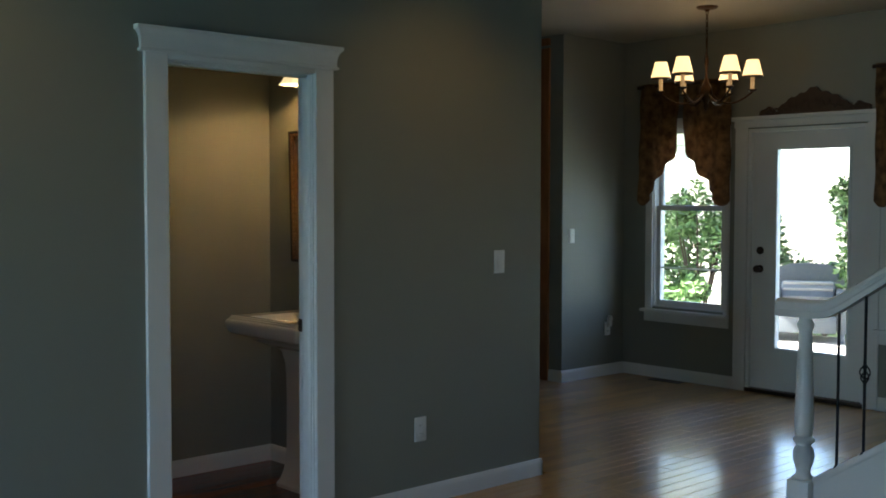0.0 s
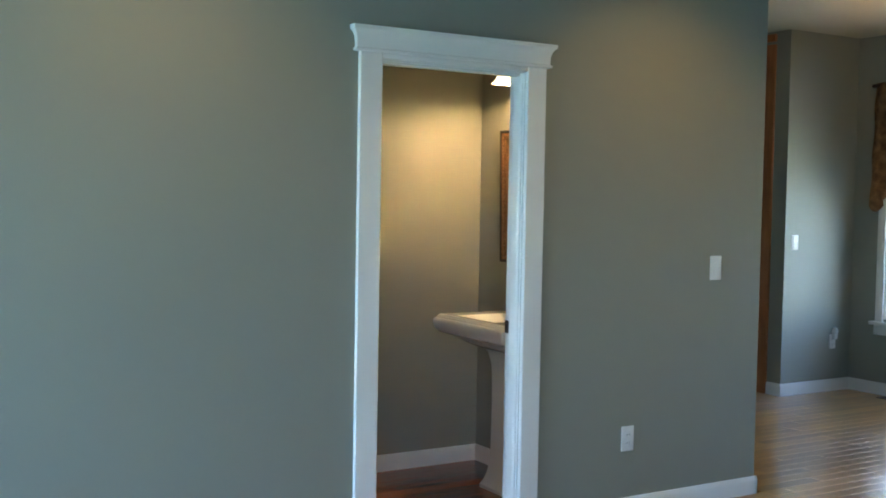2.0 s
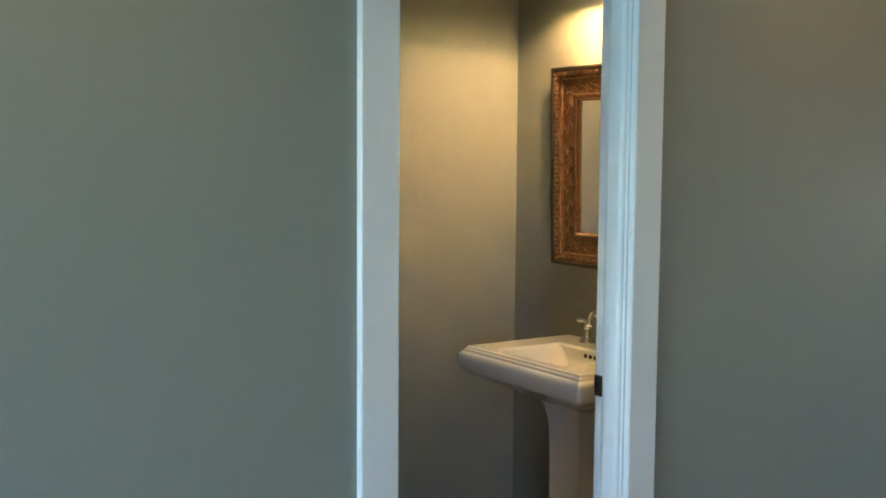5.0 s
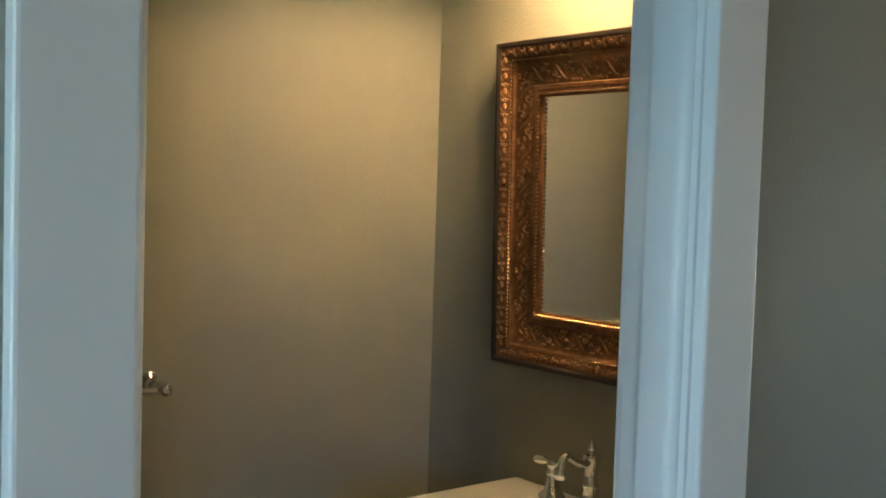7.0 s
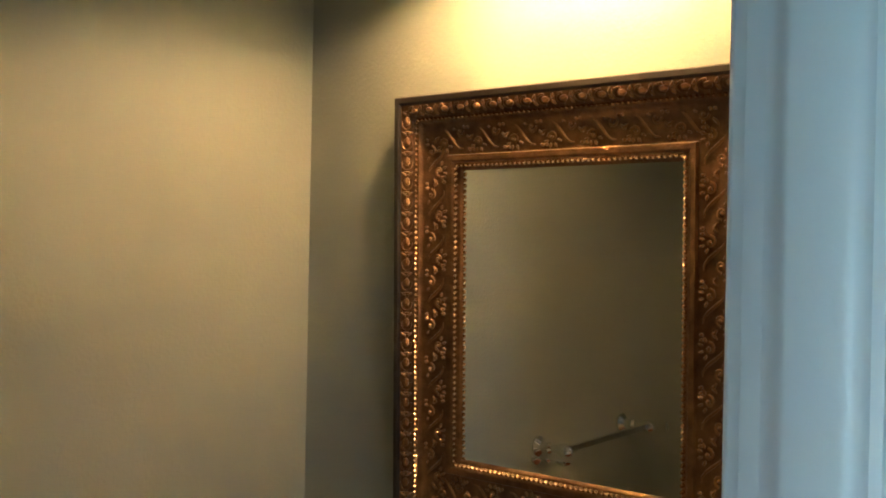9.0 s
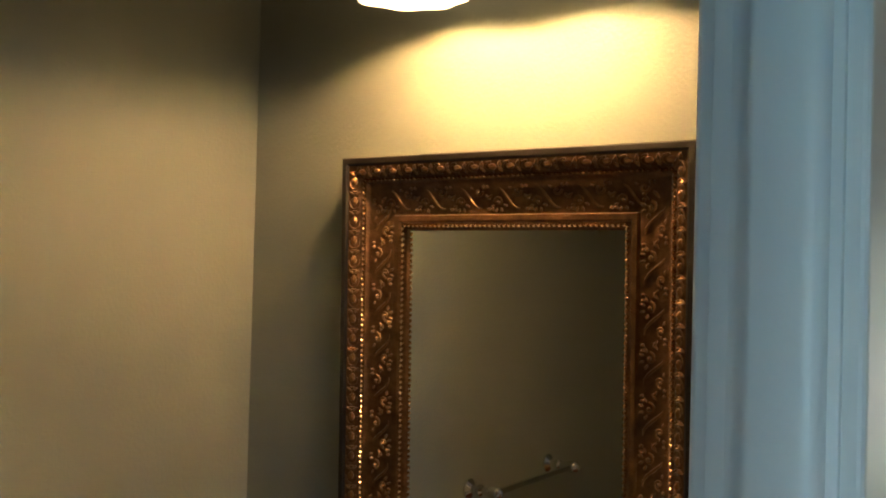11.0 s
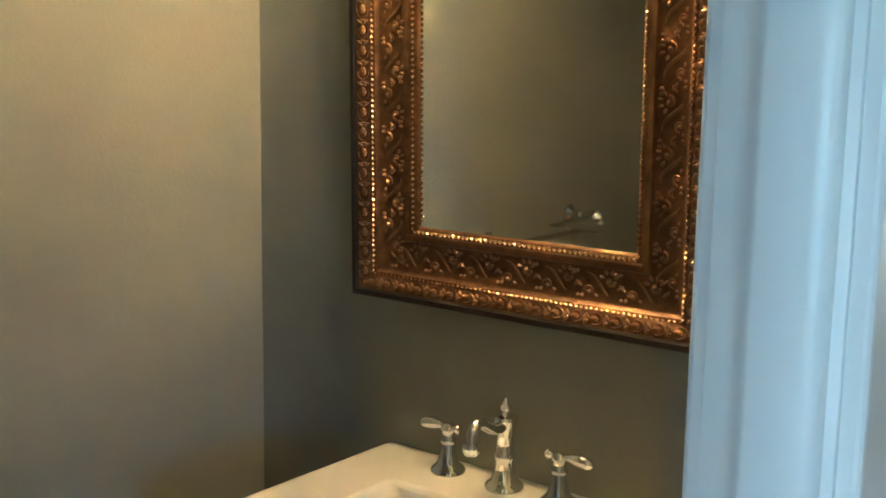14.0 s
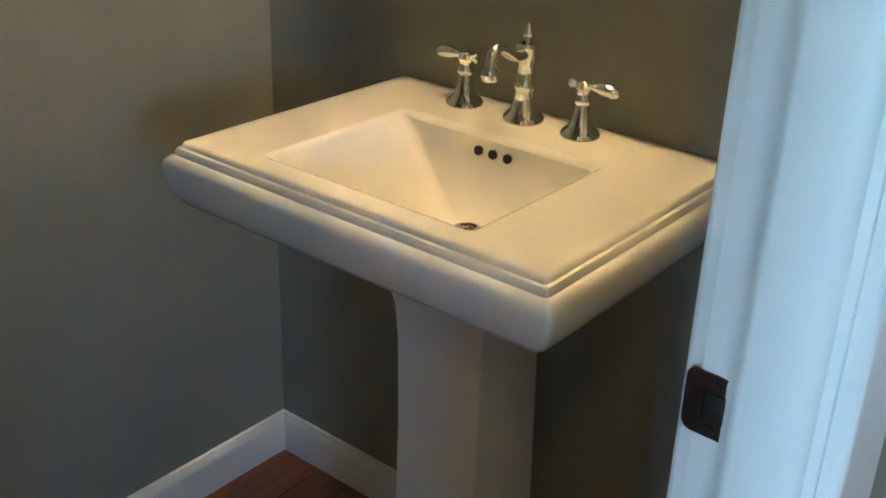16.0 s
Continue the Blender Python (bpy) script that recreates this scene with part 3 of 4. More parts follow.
# ---------------------------------------------------------------- towel bar on the back wall
TZ, TO = 1.135, 0.080
towel = thing("towel_bar", "polished chrome towel bar on two turned posts", "towel bar", (0.385, BY, TZ))
for px in (0.552, 0.195):
    part("post", lathe([(0.024, 0), (0.024, 0.005), (0.019, 0.009), (0.012, 0.014), (0.010, 0.026), (0.014, 0.030), (0.014, 0.036), (0.009, 0.042), (0.009, 0.058), (0.013, 0.062), (0.0155, 0.070), (0.0155, TO + 0.006), (0.010, TO + 0.013), (0.004, TO + 0.016)], pose(px, BY, TZ, 90, 0, 0), 18), CHROME, towel)
part("bar", tube([(0.205, BY - TO + 0.004, TZ), (0.542, BY - TO + 0.004, TZ)], 0.008), CHROME, towel)


# ---------------------------------------------------------------- wall plates
def wall_plate(name, label, category, x, y, z, kind):
    ob = thing(name, label, category, (x, y, z))
    part("cover_plate", box(x - 0.036, x + 0.036, y - 0.006, y, z - 0.058, z + 0.058, 0.003), PLATE, ob)
    if kind == "toggle":
        part("rocker", boxes((x - 0.016, x + 0.016, y - 0.0085, y - 0.004, z - 0.033, z + 0.033), bevel=0.0015), PLATE, ob)
    elif kind == "double":
        for s in (-1, 1):
            part("rocker", box(x - 0.024, x + 0.024, y - 0.010, y - 0.004, z + s * 0.026 - 0.022, z + s * 0.026 + 0.022, 0.002), PLATE, ob)
    else:
        for s in (-1, 1):
            soc = part("socket", lathe([(0.017, -0.004), (0.017, 0.003), (0.015, 0.0045), (0.0, 0.0045)], pose(x, y - 0.004, z + s * 0.0195, 90, 0, 0), 18), PLATE, ob)
            part("slot", boxes(*[(x + k * 0.0063 - 0.001, x + k * 0.0063 + 0.001, y - 0.0095, y - 0.008, z + s * 0.0195 - 0.004, z + s * 0.0195 + 0.004) for k in (-1, 1)]), HOLE, soc)
    for s in (-1, 1):
        part("screw", lathe([(0.003, 0), (0.0025, 0.001), (0.0, 0.0012)], pose(x, y - 0.006, z + s * 0.05, 90, 0, 0), 8), PLATE, ob)
    return ob


wall_plate("light_switch", "white rocker light switch on the grey-green wall", "light switch", 1.832, 0, 1.187, "toggle")
wall_plate("power_outlet", "white duplex power outlet low on the wall", "outlet", 1.305, 0, 0.410, "outlet")
# ---------------------------------------------------------------- dining end, drawn on its own plan
WX, NX, NY = 5.405, 4.607, 2.022
PLACE = Matrix.Translation((-0.0653, -0.1228, FL)) @ Matrix.Scale(0.968, 4)
setting("wall_dining_short", boxes((NX, WX, NY, NY + 0.12, 0, 2.84), (NX, NX + 0.12, NY + 0.12, 3.74, 0, 2.84)), PAINT, "short grey-green dining wall beside the window", "wall")
GY1, GY0, GZ0, GZ1 = 1.708, 1.01, 0.60, 2.10      # dining window opening
DY1, DY0, DT = 0.81, -0.163, 2.05                # dining door opening
FY1, FY0 = -0.34, -1.14                           # second window opening
T5 = WX + 0.14
setting("wall_window", boxes((WX, T5, GY1, NY + 0.12, 0, 2.84), (WX, T5, GY0, GY1, 0, GZ0), (WX, T5, GY0, GY1, GZ1, 2.84), (WX, T5, DY1, GY0, 0, 2.84),
        (WX, T5, DY0, DY1, DT, 2.84), (WX, T5, FY1, DY0, 0, 2.84), (WX, T5, FY0, FY1, 0, GZ0), (WX, T5, FY0, FY1, GZ1, 2.84), (WX, T5, -6.075, FY0, 0, 2.84)), PAINT,
        "dark grey-green dining wall with windows and a glazed door", "wall")
baseboard(WX, NY, NX - 0.014, NY, 0.097, 0)
baseboard(NX, NY, NX, NY + 0.134, 0.097, 0)
baseboard(WX, DY1 + 0.106, WX, NY, 0.097, 0)
baseboard(WX, -6.0, WX, DY0 - 0.106, 0.097, 0)
wall_plate("wall_control", "white double wall switch beside the corridor corner", "light switch", 4.718, NY, 1.201, "double")
dout = wall_plate("power_outlet", "white outlet with a plug-in night light", "outlet", 5.192, NY, 0.40, "outlet")
night = thing("night_light", "small white plug-in night light in the outlet", "night light", (5.192, NY - 0.006, 0.43))
part("body", box(5.172, 5.212, NY - 0.04, NY - 0.0095, 0.42, 0.465, 0.006), PLATE, night)
part("shade", lathe([(0.022, 0), (0.026, 0.02), (0.018, 0.045), (0.008, 0.05)], pose(5.192, NY - 0.028, 0.465), 16), PLATE, night)

# ---------------------------------------------------------------- corridor: stained wood casing
wood = tagged(thing("door_2", "reddish-brown stained wood door casing in the corridor", "door frame"), kind="structure")
part("casing", box(NX - 0.022, NX - 0.001, NY + 0.135, NY + 0.255, 0, 2.74, 0.004), REDWOOD, wood)
part("back_band", box(NX - 0.034, NX - 0.002, NY + 0.256, NY + 0.285, 0, 2.76, 0.004), REDWOOD, wood)
part("head", box(NX - 0.030, NX - 0.001, NY + 0.135, 3.3, 2.7605, 2.82, 0.004), REDWOOD, wood)
part("door", box(NX - 0.014, NX - 0.001, NY + 0.286, 3.3, 0.005, 2.76, 0.003), REDWOOD, wood)


# ---------------------------------------------------------------- dining windows
def dining_window(n, y0, y1, cas):
    win = tagged(thing("window_%d" % n, "white double-hung window with a moulded sill", "window"), kind="structure")
    z0, z1, x = GZ0, GZ1, WX
    t = 0.07
    fr = part("window_frame", boxes((x - 0.018, x, y1, y1 + t, z0 - 0.02, z1 + t), (x - 0.018, x, y0 - cas, y0, z0 - 0.02, z1 + t), (x - 0.018, x, y0, y1, z1, z1 + t), bevel=0.003), TRIM, win)
    part("reveal", boxes((x, x + 0.14, y1 - 0.012, y1, z0, z1), (x, x + 0.14, y0, y0 + 0.012, z0, z1), (x, x + 0.14, y0 + 0.012, y1 - 0.012, z1 - 0.012, z1), (x, x + 0.14, y0 + 0.012, y1 - 0.012, z0, z0 + 0.012)), TRIM, fr)
    part("window_sill", box(x - 0.055, x + 0.06, y0 - cas - 0.0, y1 + t + 0.03, z0 - 0.045, z0 - 0.018, 0.006), TRIM, win)
    part("apron", box(x - 0.016, x, y0 - cas, y1 + t + 0.01, z0 - 0.125, z0 - 0.046, 0.004), TRIM, win)
    zm = 1.43
    for k, (a, b, xx) in enumerate(((z0 + 0.012, zm + 0.02, x + 0.03), (zm - 0.02, z1 - 0.012, x + 0.065))):
        s = part("sash", boxes((xx, xx + 0.032, y0 + 0.012, y0 + 0.052, a, b), (xx, xx + 0.032, y1 - 0.052, y1 - 0.012, a, b), (xx, xx + 0.032, y0 + 0.052, y1 - 0.052, a, a + 0.045), (xx, xx + 0.032, y0 + 0.052, y1 - 0.052, b - 0.04, b), bevel=0.003), TRIM, win)
        p = part("pane", box(xx + 0.014, xx + 0.018, y0 + 0.05, y1 - 0.05, a + 0.043, b - 0.038), PANE, s)
        p.visible_shadow = False
        if k == 0:
            part("muntin", box(xx + 0.008, xx + 0.024, y0 + 0.05, y1 - 0.05, 0.925, 0.937), TRIM, s)


dining_window(1, GY0, GY1, 0.045)
dining_window(2, FY0, FY1, 0.07)


def valance(y0, y1):
    """A gathered valance: two swags that leave a stepped, bell-shaped gap between them."""
    ob = thing("window_valance", "brown floral patterned gathered window valance", "curtain", (WX - 0.06, (y0 + y1) / 2, 1.5))
    mid = (y0 + y1) / 2 + 0.02
    gap = [(1.44, 0.31), (1.55, 0.315), (1.58, 0.27), (1.62, 0.262), (1.66, 0.255), (1.70, 0.17), (1.75, 0.155), (1.80, 0.145), (1.84, 0.06), (1.90, 0.042), (2.05, 0.036), (2.36, 0.032), (2.45, 0.0)]
    for name, d in (("swag", 1), ("swag", -1)):
        bm = bmesh.new()
        grid = []
        nz, ny = 60, 36
        edge = (y1 if d > 0 else y0)
        for i in range(nz + 1):
            z = 1.5 + (2.46 - 1.5) * i / nz
            half = np.interp(z, [g[0] for g in gap], [g[1] for g in gap])
            row = []
            for j in range(ny + 1):
                y = (mid + d * half) + (edge - mid - d * half) * j / ny
                zz = z - (0.05 * (1 - i / nz) * math.sin(j / ny * 3.0))
                x = WX - 0.075 + 0.018 * math.sin(34 * (y - mid) + 2.5 * z) + 0.008 * math.sin(17 * z + 9 * y)
                row.append(bm.verts.new((x, y, zz)))
            grid.append(row)
        for a, b in zip(grid, grid[1:]):
            for j in range(ny):
                bm.faces.new((a[j], a[j + 1], b[j + 1], b[j]))
        bmesh.ops.solidify(bm, geom=bm.faces[:], thickness=0.006)
        part(name, bm, FABRIC, ob)
    part("rod", tube([(WX - 0.055, y0 - 0.03, 2.44), (WX - 0.055, y1 + 0.03, 2.44)], 0.014), CARVED, ob)
    for y in (y0 + 0.02, y1 - 0.02):
        part("bracket", tube([(WX, y, 2.44), (WX - 0.055, y, 2.44)], 0.010), CARVED, ob)
    return ob


valance(0.93, 1.81)
valance(-1.22, -0.24)

# ---------------------------------------------------------------- glazed dining door
dd = tagged(thing("door_3", "white glazed patio door with dark bronze hardware", "door"), kind="structure")
part("casing", boxes((WX - 0.02, WX - 0.001, DY1, DY1 + 0.105, 0, 2.06), (WX - 0.02, WX - 0.001, DY0 - 0.105, DY0, 0, 2.06), (WX - 0.022, WX - 0.001, DY0 - 0.115, DY1 + 0.115, 2.0605, 2.115), (WX - 0.05, WX - 0.001, DY0 - 0.14, DY1 + 0.14, 2.1155, 2.145), bevel=0.003), TRIM, dd)
part("frame", boxes((WX, WX + 0.13, DY1 - 0.025, DY1, 0.02, DT), (WX, WX + 0.13, DY0, DY0 + 0.025, 0.02, DT), (WX, WX + 0.13, DY0 + 0.025, DY1 - 0.025, DT - 0.025, DT)), TRIM, dd)
part("threshold", box(WX - 0.02, WX + 0.13, DY0 + 0.001, DY1 - 0.001, 0.001, 0.03, 0.004), BRONZE, dd, "dark bronze threshold")
a0, a1, b0, b1 = DY0 + 0.028, DY1 - 0.028, DY0 + 0.156, DY1 - 0.242
leaf = part("door_leaf", boxes((WX + 0.03, WX + 0.075, a0, b0, 0.034, 2.022), (WX + 0.03, WX + 0.075, b1, a1, 0.034, 2.022), (WX + 0.03, WX + 0.075, b0, b1, 0.034, 0.36), (WX + 0.03, WX + 0.075, b0, b1, 1.885, 2.022)), TRIM, dd)
part("glazing_bead", boxes((WX + 0.022, WX + 0.03, b0 - 0.02, b0, 0.34, 1.905), (WX + 0.022, WX + 0.03, b1, b1 + 0.02, 0.34, 1.905), (WX + 0.022, WX + 0.03, b0, b1, 0.34, 0.36), (WX + 0.022, WX + 0.03, b0, b1, 1.885, 1.905), bevel=0.002), TRIM, leaf)
p = part("pane", box(WX + 0.05, WX + 0.056, b0 - 0.004, b1 + 0.004, 0.356, 1.889), PANE, leaf)
p.visible_shadow = False
part("door_knob", lathe([(0.030, 0), (0.030, 0.006), (0.012, 0.012), (0.011, 0.030), (0.024, 0.040), (0.029, 0.052), (0.024, 0.064), (0.008, 0.070)], pose(WX + 0.03, DY1 - 0.10, 0.965, 0, -90, 0), 20), BRONZE, leaf, "dark bronze knob")
part("deadbolt", lathe([(0.030, 0), (0.029, 0.010), (0.020, 0.016), (0.006, 0.018)], pose(WX + 0.03, DY1 - 0.10, 1.108, 0, -90, 0), 20), BRONZE, leaf, "dark bronze deadbolt")

# carved crest above the door
crest = thing("carved_crest", "dark carved wooden crest standing on the door head", "wall ornament", (WX - 0.03, 0.27, 2.145))
bm = bmesh.new()
n = 48
top, bot = [], []
for k in range(n + 1):
    u = -1 + 2 * k / n
    h = 0.02 + 0.135 * max(0.0, 1 - (u / 0.66) ** 2) ** 0.7 + 0.045 * math.exp(-((abs(u) - 0.84) / 0.11) ** 2) + 0.03 * math.exp(-(u / 0.12) ** 2) + 0.008 * math.sin(abs(u) * 34)
    top.append((0.25 + u * 0.44, 2.146 + max(0.012, h)))
outline = [(0.69, 2.146)] + [(y, z) for y, z in top[::-1]] + [(-0.19, 2.146)]
prism(outline, lambda y, z, e: Vector((WX - 0.045 + 0.03 * e, y, z)), bm)
part("board", bm, CARVED, crest)
rows = []
for k in range(34):
    u = -0.92 + 1.84 * k / 33
    h = 0.02 + 0.045 * (1 - u * u) + 0.06 * math.exp(-(u / 0.25) ** 2)
    d = Vector((0, math.cos(k * 1.3), math.sin(k * 1.3)))
    rows.append((Vector((WX - 0.046, 0.25 + u * 0.42, 2.15 + h * (0.5 + 0.4 * (k % 3) / 2))), d * 0.026, UP.cross(d) * 0.010, UP * 0.010))
part("carving", blobs(rows), CARVED, crest)

# ---------------------------------------------------------------- chandelier
CX, CY = 4.41, 0.53
chand = thing("chandelier", "aged brass chandelier with six lit cream candle shades", "chandelier", (CX, CY, 2.84))
part("canopy", lathe([(0.075, 0), (0.075, -0.006), (0.06, -0.016), (0.02, -0.022), (0.012, -0.034)], pose(CX, CY, 2.84), 24), BRASS, chand)
bm = bmesh.new()
for k in range(8):
    c = Vector((CX, CY, 2.84 - 0.045 - 0.026 * k))
    s = Vector((1, 0, 0)) if k % 2 else Vector((0, 1, 0))
    tube([c + s * 0.009 * math.cos(a) + Vector((0, 0, 0.017 * math.sin(a))) for a in [2 * math.pi * j / 12 for j in range(13)]], 0.0028, 6, bm)
part("chain", bm, BRASS, chand)
DINING_PLACE, PLACE = PLACE, PLACE @ Matrix.Translation((0, 0, 0.04))
part("column", lathe([(0.006, 2.58), (0.009, 2.56), (0.006, 2.50), (0.012, 2.46), (0.016, 2.42), (0.009, 2.38), (0.008, 2.32), (0.016, 2.28), (0.040, 2.24), (0.046, 2.20), (0.030, 2.16), (0.014, 2.13), (0.018, 2.11), (0.006, 2.08)], pose(CX, CY, 0), 20), BRASS, chand)
for k in range(6):
    a = radians(60 * k + 4)
    d = Vector((math.cos(a), math.sin(a), 0))
    c = Vector((CX, CY, 0))
    part("arm", tube([c + d * r + Vector((0, 0, z)) for r, z in ((0.03, 2.20), (0.08, 2.155), (0.14, 2.13), (0.20, 2.135), (0.26, 2.165), (0.305, 2.20), (0.31, 2.215))], 0.0075, 10), BRASS, chand)
    e = c + d * 0.31
    part("candle_cup", lathe([(0.010, 2.205), (0.030, 2.215), (0.032, 2.222), (0.014, 2.226)], pose(e.x, e.y, 0), 16), BRASS, chand)
    part("candle", lathe([(0.014, 2.224), (0.014, 2.325), (0.011, 2.33)], pose(e.x, e.y, 0), 14), glow("lit_candle_sleeve", (1, 0.5, 0.14), 0.05) if k == 0 else bpy.data.materials["lit_candle_sleeve"], chand, "amber candle sleeve")
    bm = bmesh.new()
    prof = [(0.070, 2.31), (0.066, 2.325), (0.052, 2.38), (0.041, 2.425), (0.039, 2.425), (0.050, 2.38), (0.063, 2.325), (0.068, 2.31)]
    rr = [[bm.verts.new((e.x + r * (1 + 0.025 * (j % 2)) * math.cos(2 * math.pi * j / 36), e.y + r * (1 + 0.025 * (j % 2)) * math.sin(2 * math.pi * j / 36), z)) for j in range(36)] for r, z in prof]
    for p0, p1 in zip(rr, rr[1:]):
        for j in range(36):
            bm.faces.new((p0[j], p0[(j + 1) % 36], p1[(j + 1) % 36], p1[j]))
    sh = part("shade", bm, SHADE, chand, "pleated cream shade, lit")
    part("shade_trim", lathe([(0.0715, 2.306), (0.0735, 2.309), (0.072, 2.316), (0.069, 2.312)], pose(e.x, e.y, 0), 36), BRASS, sh)
PLACE = DINING_PLACE
lamp("chandelier_light", "POINT", PLACE @ pose(CX, CY, 2.46), 0.08, (1.0, 0.72, 0.38), radius=0.25)

# floor vent by the dining wall
vent = thing("floor_vent", "small dark slotted floor register", "floor vent", (5.31, 1.49, 0))
part("frame", boxes((5.26, 5.36, 1.34, 1.352, 0.0, 0.006), (5.26, 5.36, 1.628, 1.64, 0.0, 0.006), (5.26, 5.27, 1.352, 1.628, 0, 0.006), (5.35, 5.36, 1.352, 1.628, 0, 0.006)), BRONZE, vent)
for k in range(12):
    part("slat", box(5.27, 5.35, 1.358 + 0.023 * k, 1.368 + 0.023 * k, 0.0, 0.005), BRONZE, vent)

PLACE = Matrix()
WX, NX, NY = 5.167, 4.394, 1.8345
T5 = WX + 0.1355

# ---------------------------------------------------------------- stair rail
NXX, NYY = 2.31, -1.45
stair = thing("staircase", "white painted staircase with wooden treads", "staircase", (NXX, NYY, FL))
RUN, RISE = 0.27, 0.18
for k in range(7):
    y1 = NYY - 0.02 - RUN * k
    part("riser", box(NXX + 0.03, NXX + 1.1, y1 - 0.02, y1, FL + RISE * k, FL + RISE * (k + 1) - 0.03), TRIM, stair)
    part("tread", box(NXX + 0.03, NXX + 1.1, y1 - RUN - 0.02, y1 + 0.025, FL + RISE * (k + 1) - 0.03, FL + RISE * (k + 1), 0.006), OAK, stair)
bm = prism([(NYY - 0.03, FL), (NYY - 0.03, 0.26), (NYY - 2.0, 0.26 + 1.97 * RISE / RUN), (NYY - 2.0, FL)], lambda y, z, e: Vector((NXX - 0.02 + 0.048 * e, y, z)))
part("stringer", bm, TRIM, stair)
part("stringer_cap", tube([(NXX + 0.004, NYY - 0.03, 0.265), (NXX + 0.004, NYY - 2.0, 0.265 + 1.97 * RISE / RUN)], 0.026, 12), TRIM, stair)
newel = thing("newel_post", "white turned wooden newel post at the stair foot", "newel post", (NXX, NYY + 0.03, FL))
part("base_block", box(NXX - 0.052, NXX + 0.052, NYY - 0.022, NYY + 0.082, FL, 0.27, 0.005), TRIM, newel)
part("turning", lathe([(0.046, 0.27), (0.050, 0.278), (0.034, 0.292), (0.030, 0.31), (0.040, 0.34), (0.047, 0.37), (0.044, 0.40), (0.031, 0.425), (0.046, 0.44), (0.046, 0.452), (0.034, 0.465), (0.041, 0.50), (0.041, 0.56), (0.036, 0.70), (0.030, 0.88), (0.028, 0.93), (0.036, 0.945), (0.036, 0.96), (0.028, 0.975), (0.028, 1.0)], pose(NXX, NYY + 0.03, 0), 24), TRIM, newel)
rail = thing("handrail", "white painted handrail rising from a level easing", "handrail", (NXX, NYY, 1.03))
bm = bmesh.new()
pts = [(NYY + 0.16, 1.03), (NYY + 0.05, 1.03), (NYY - 0.02, 1.03), (NYY - 0.07, 1.038), (NYY - 0.12, 1.060), (NYY - 0.17, 1.092), (NYY - 0.24, 1.138), (NYY - 2.0, 1.138 + 1.76 * RISE / RUN)]
prof = [(-0.030, -0.044), (0.030, -0.044), (0.034, -0.020), (0.030, -0.012), (0.037, 0.004), (0.034, 0.022), (0.020, 0.033), (0.0, 0.036), (-0.020, 0.033), (-0.034, 0.022), (-0.037, 0.004), (-0.030, -0.012), (-0.034, -0.020)]
rows = [[bm.verts.new((NXX + a, y, z + b)) for a, b in prof] for y, z in pts]
for p0, p1 in zip(rows, rows[1:]):
    for k in range(len(prof)):
        bm.faces.new((p0[k], p0[(k + 1) % len(prof)], p1[(k + 1) % len(prof)], p1[k]))
bm.faces.new(rows[0][::-1])
bm.faces.new(rows[-1])
part("rail", bm, TRIM, rail)
for k in range(14):
    y = NYY - 0.125 - 0.118 * k
    zb = 0.285 + (NYY - 0.03 - y) * RISE / RUN
    zt = np.interp(-y, [-p[0] for p in pts], [p[1] for p in pts]) - 0.02
    bal = thing("iron_baluster", "slim black iron baluster with a basket twist" if k % 2 else "slim plain black iron baluster", "baluster", (NXX, y, zb), "stair balusters")
    part("rod", tube([(NXX, y, zb - 0.02), (NXX, y, zt)], 0.0065, 8), IRON, bal)
    part("shoe", lathe([(0.016, 0), (0.016, 0.008), (0.009, 0.022)], pose(NXX, y, zb - 0.012), 10), IRON, bal)
    if k % 2:
        zc = zb + 0.30
        for j in range(4):
            part("basket_wire", tube([(NXX + 0.022 * math.sin(math.pi * i / 8) * math.cos(j * 1.571 + i * 0.4), y + 0.022 * math.sin(math.pi * i / 8) * math.sin(j * 1.571 + i * 0.4), zc + 0.011 * i) for i in range(9)], 0.0032, 6), IRON, bal)

# ---------------------------------------------------------------- outdoors
tagged(part("ground", box(-60, 80, -60, 60, -0.45, -0.25), GRASS), "lawn around the house", "ground", kind="structure")
tagged(part("patio", box(T5, T5 + 4.2, -5, 5, -0.24, -0.06), PATIO), "pale concrete patio outside the door", "patio", kind="structure")


def leafy(rows, count, seed, size):
    """Many small bent leaves inside ellipsoids (centre, half axes)."""
    rnd = random.Random(seed)
    verts, faces = [], []
    for n in range(count):
        c, h = rows[n % len(rows)]
        d = Vector((rnd.gauss(0, 1), rnd.gauss(0, 1), rnd.gauss(0, 1))).normalized() * rnd.uniform(0.55, 1.08)
        p = Vector((c[0] + d.x * h[0], c[1] + d.y * h[1], c[2] + d.z * h[2]))
        a = Vector((rnd.gauss(0, 1), rnd.gauss(0, 1), rnd.gauss(0, 0.5))).normalized() * size * rnd.uniform(0.7, 1.4)
        b = a.cross(Vector((rnd.gauss(0, 1), rnd.gauss(0, 1), rnd.gauss(0, 1)))).normalized() * size * 0.45
        m = a.cross(b).normalized() * size * 0.18
        i = len(verts)
        verts += [p - a, p + b + m, p + a, p - b + m]
        faces += [(i, i + 1, i + 2), (i, i + 2, i + 3)]
    me = bpy.data.meshes.new("crown")
    me.from_pydata([tuple(v) for v in verts], [], faces)
    me.materials.append(LEAF)
    return me


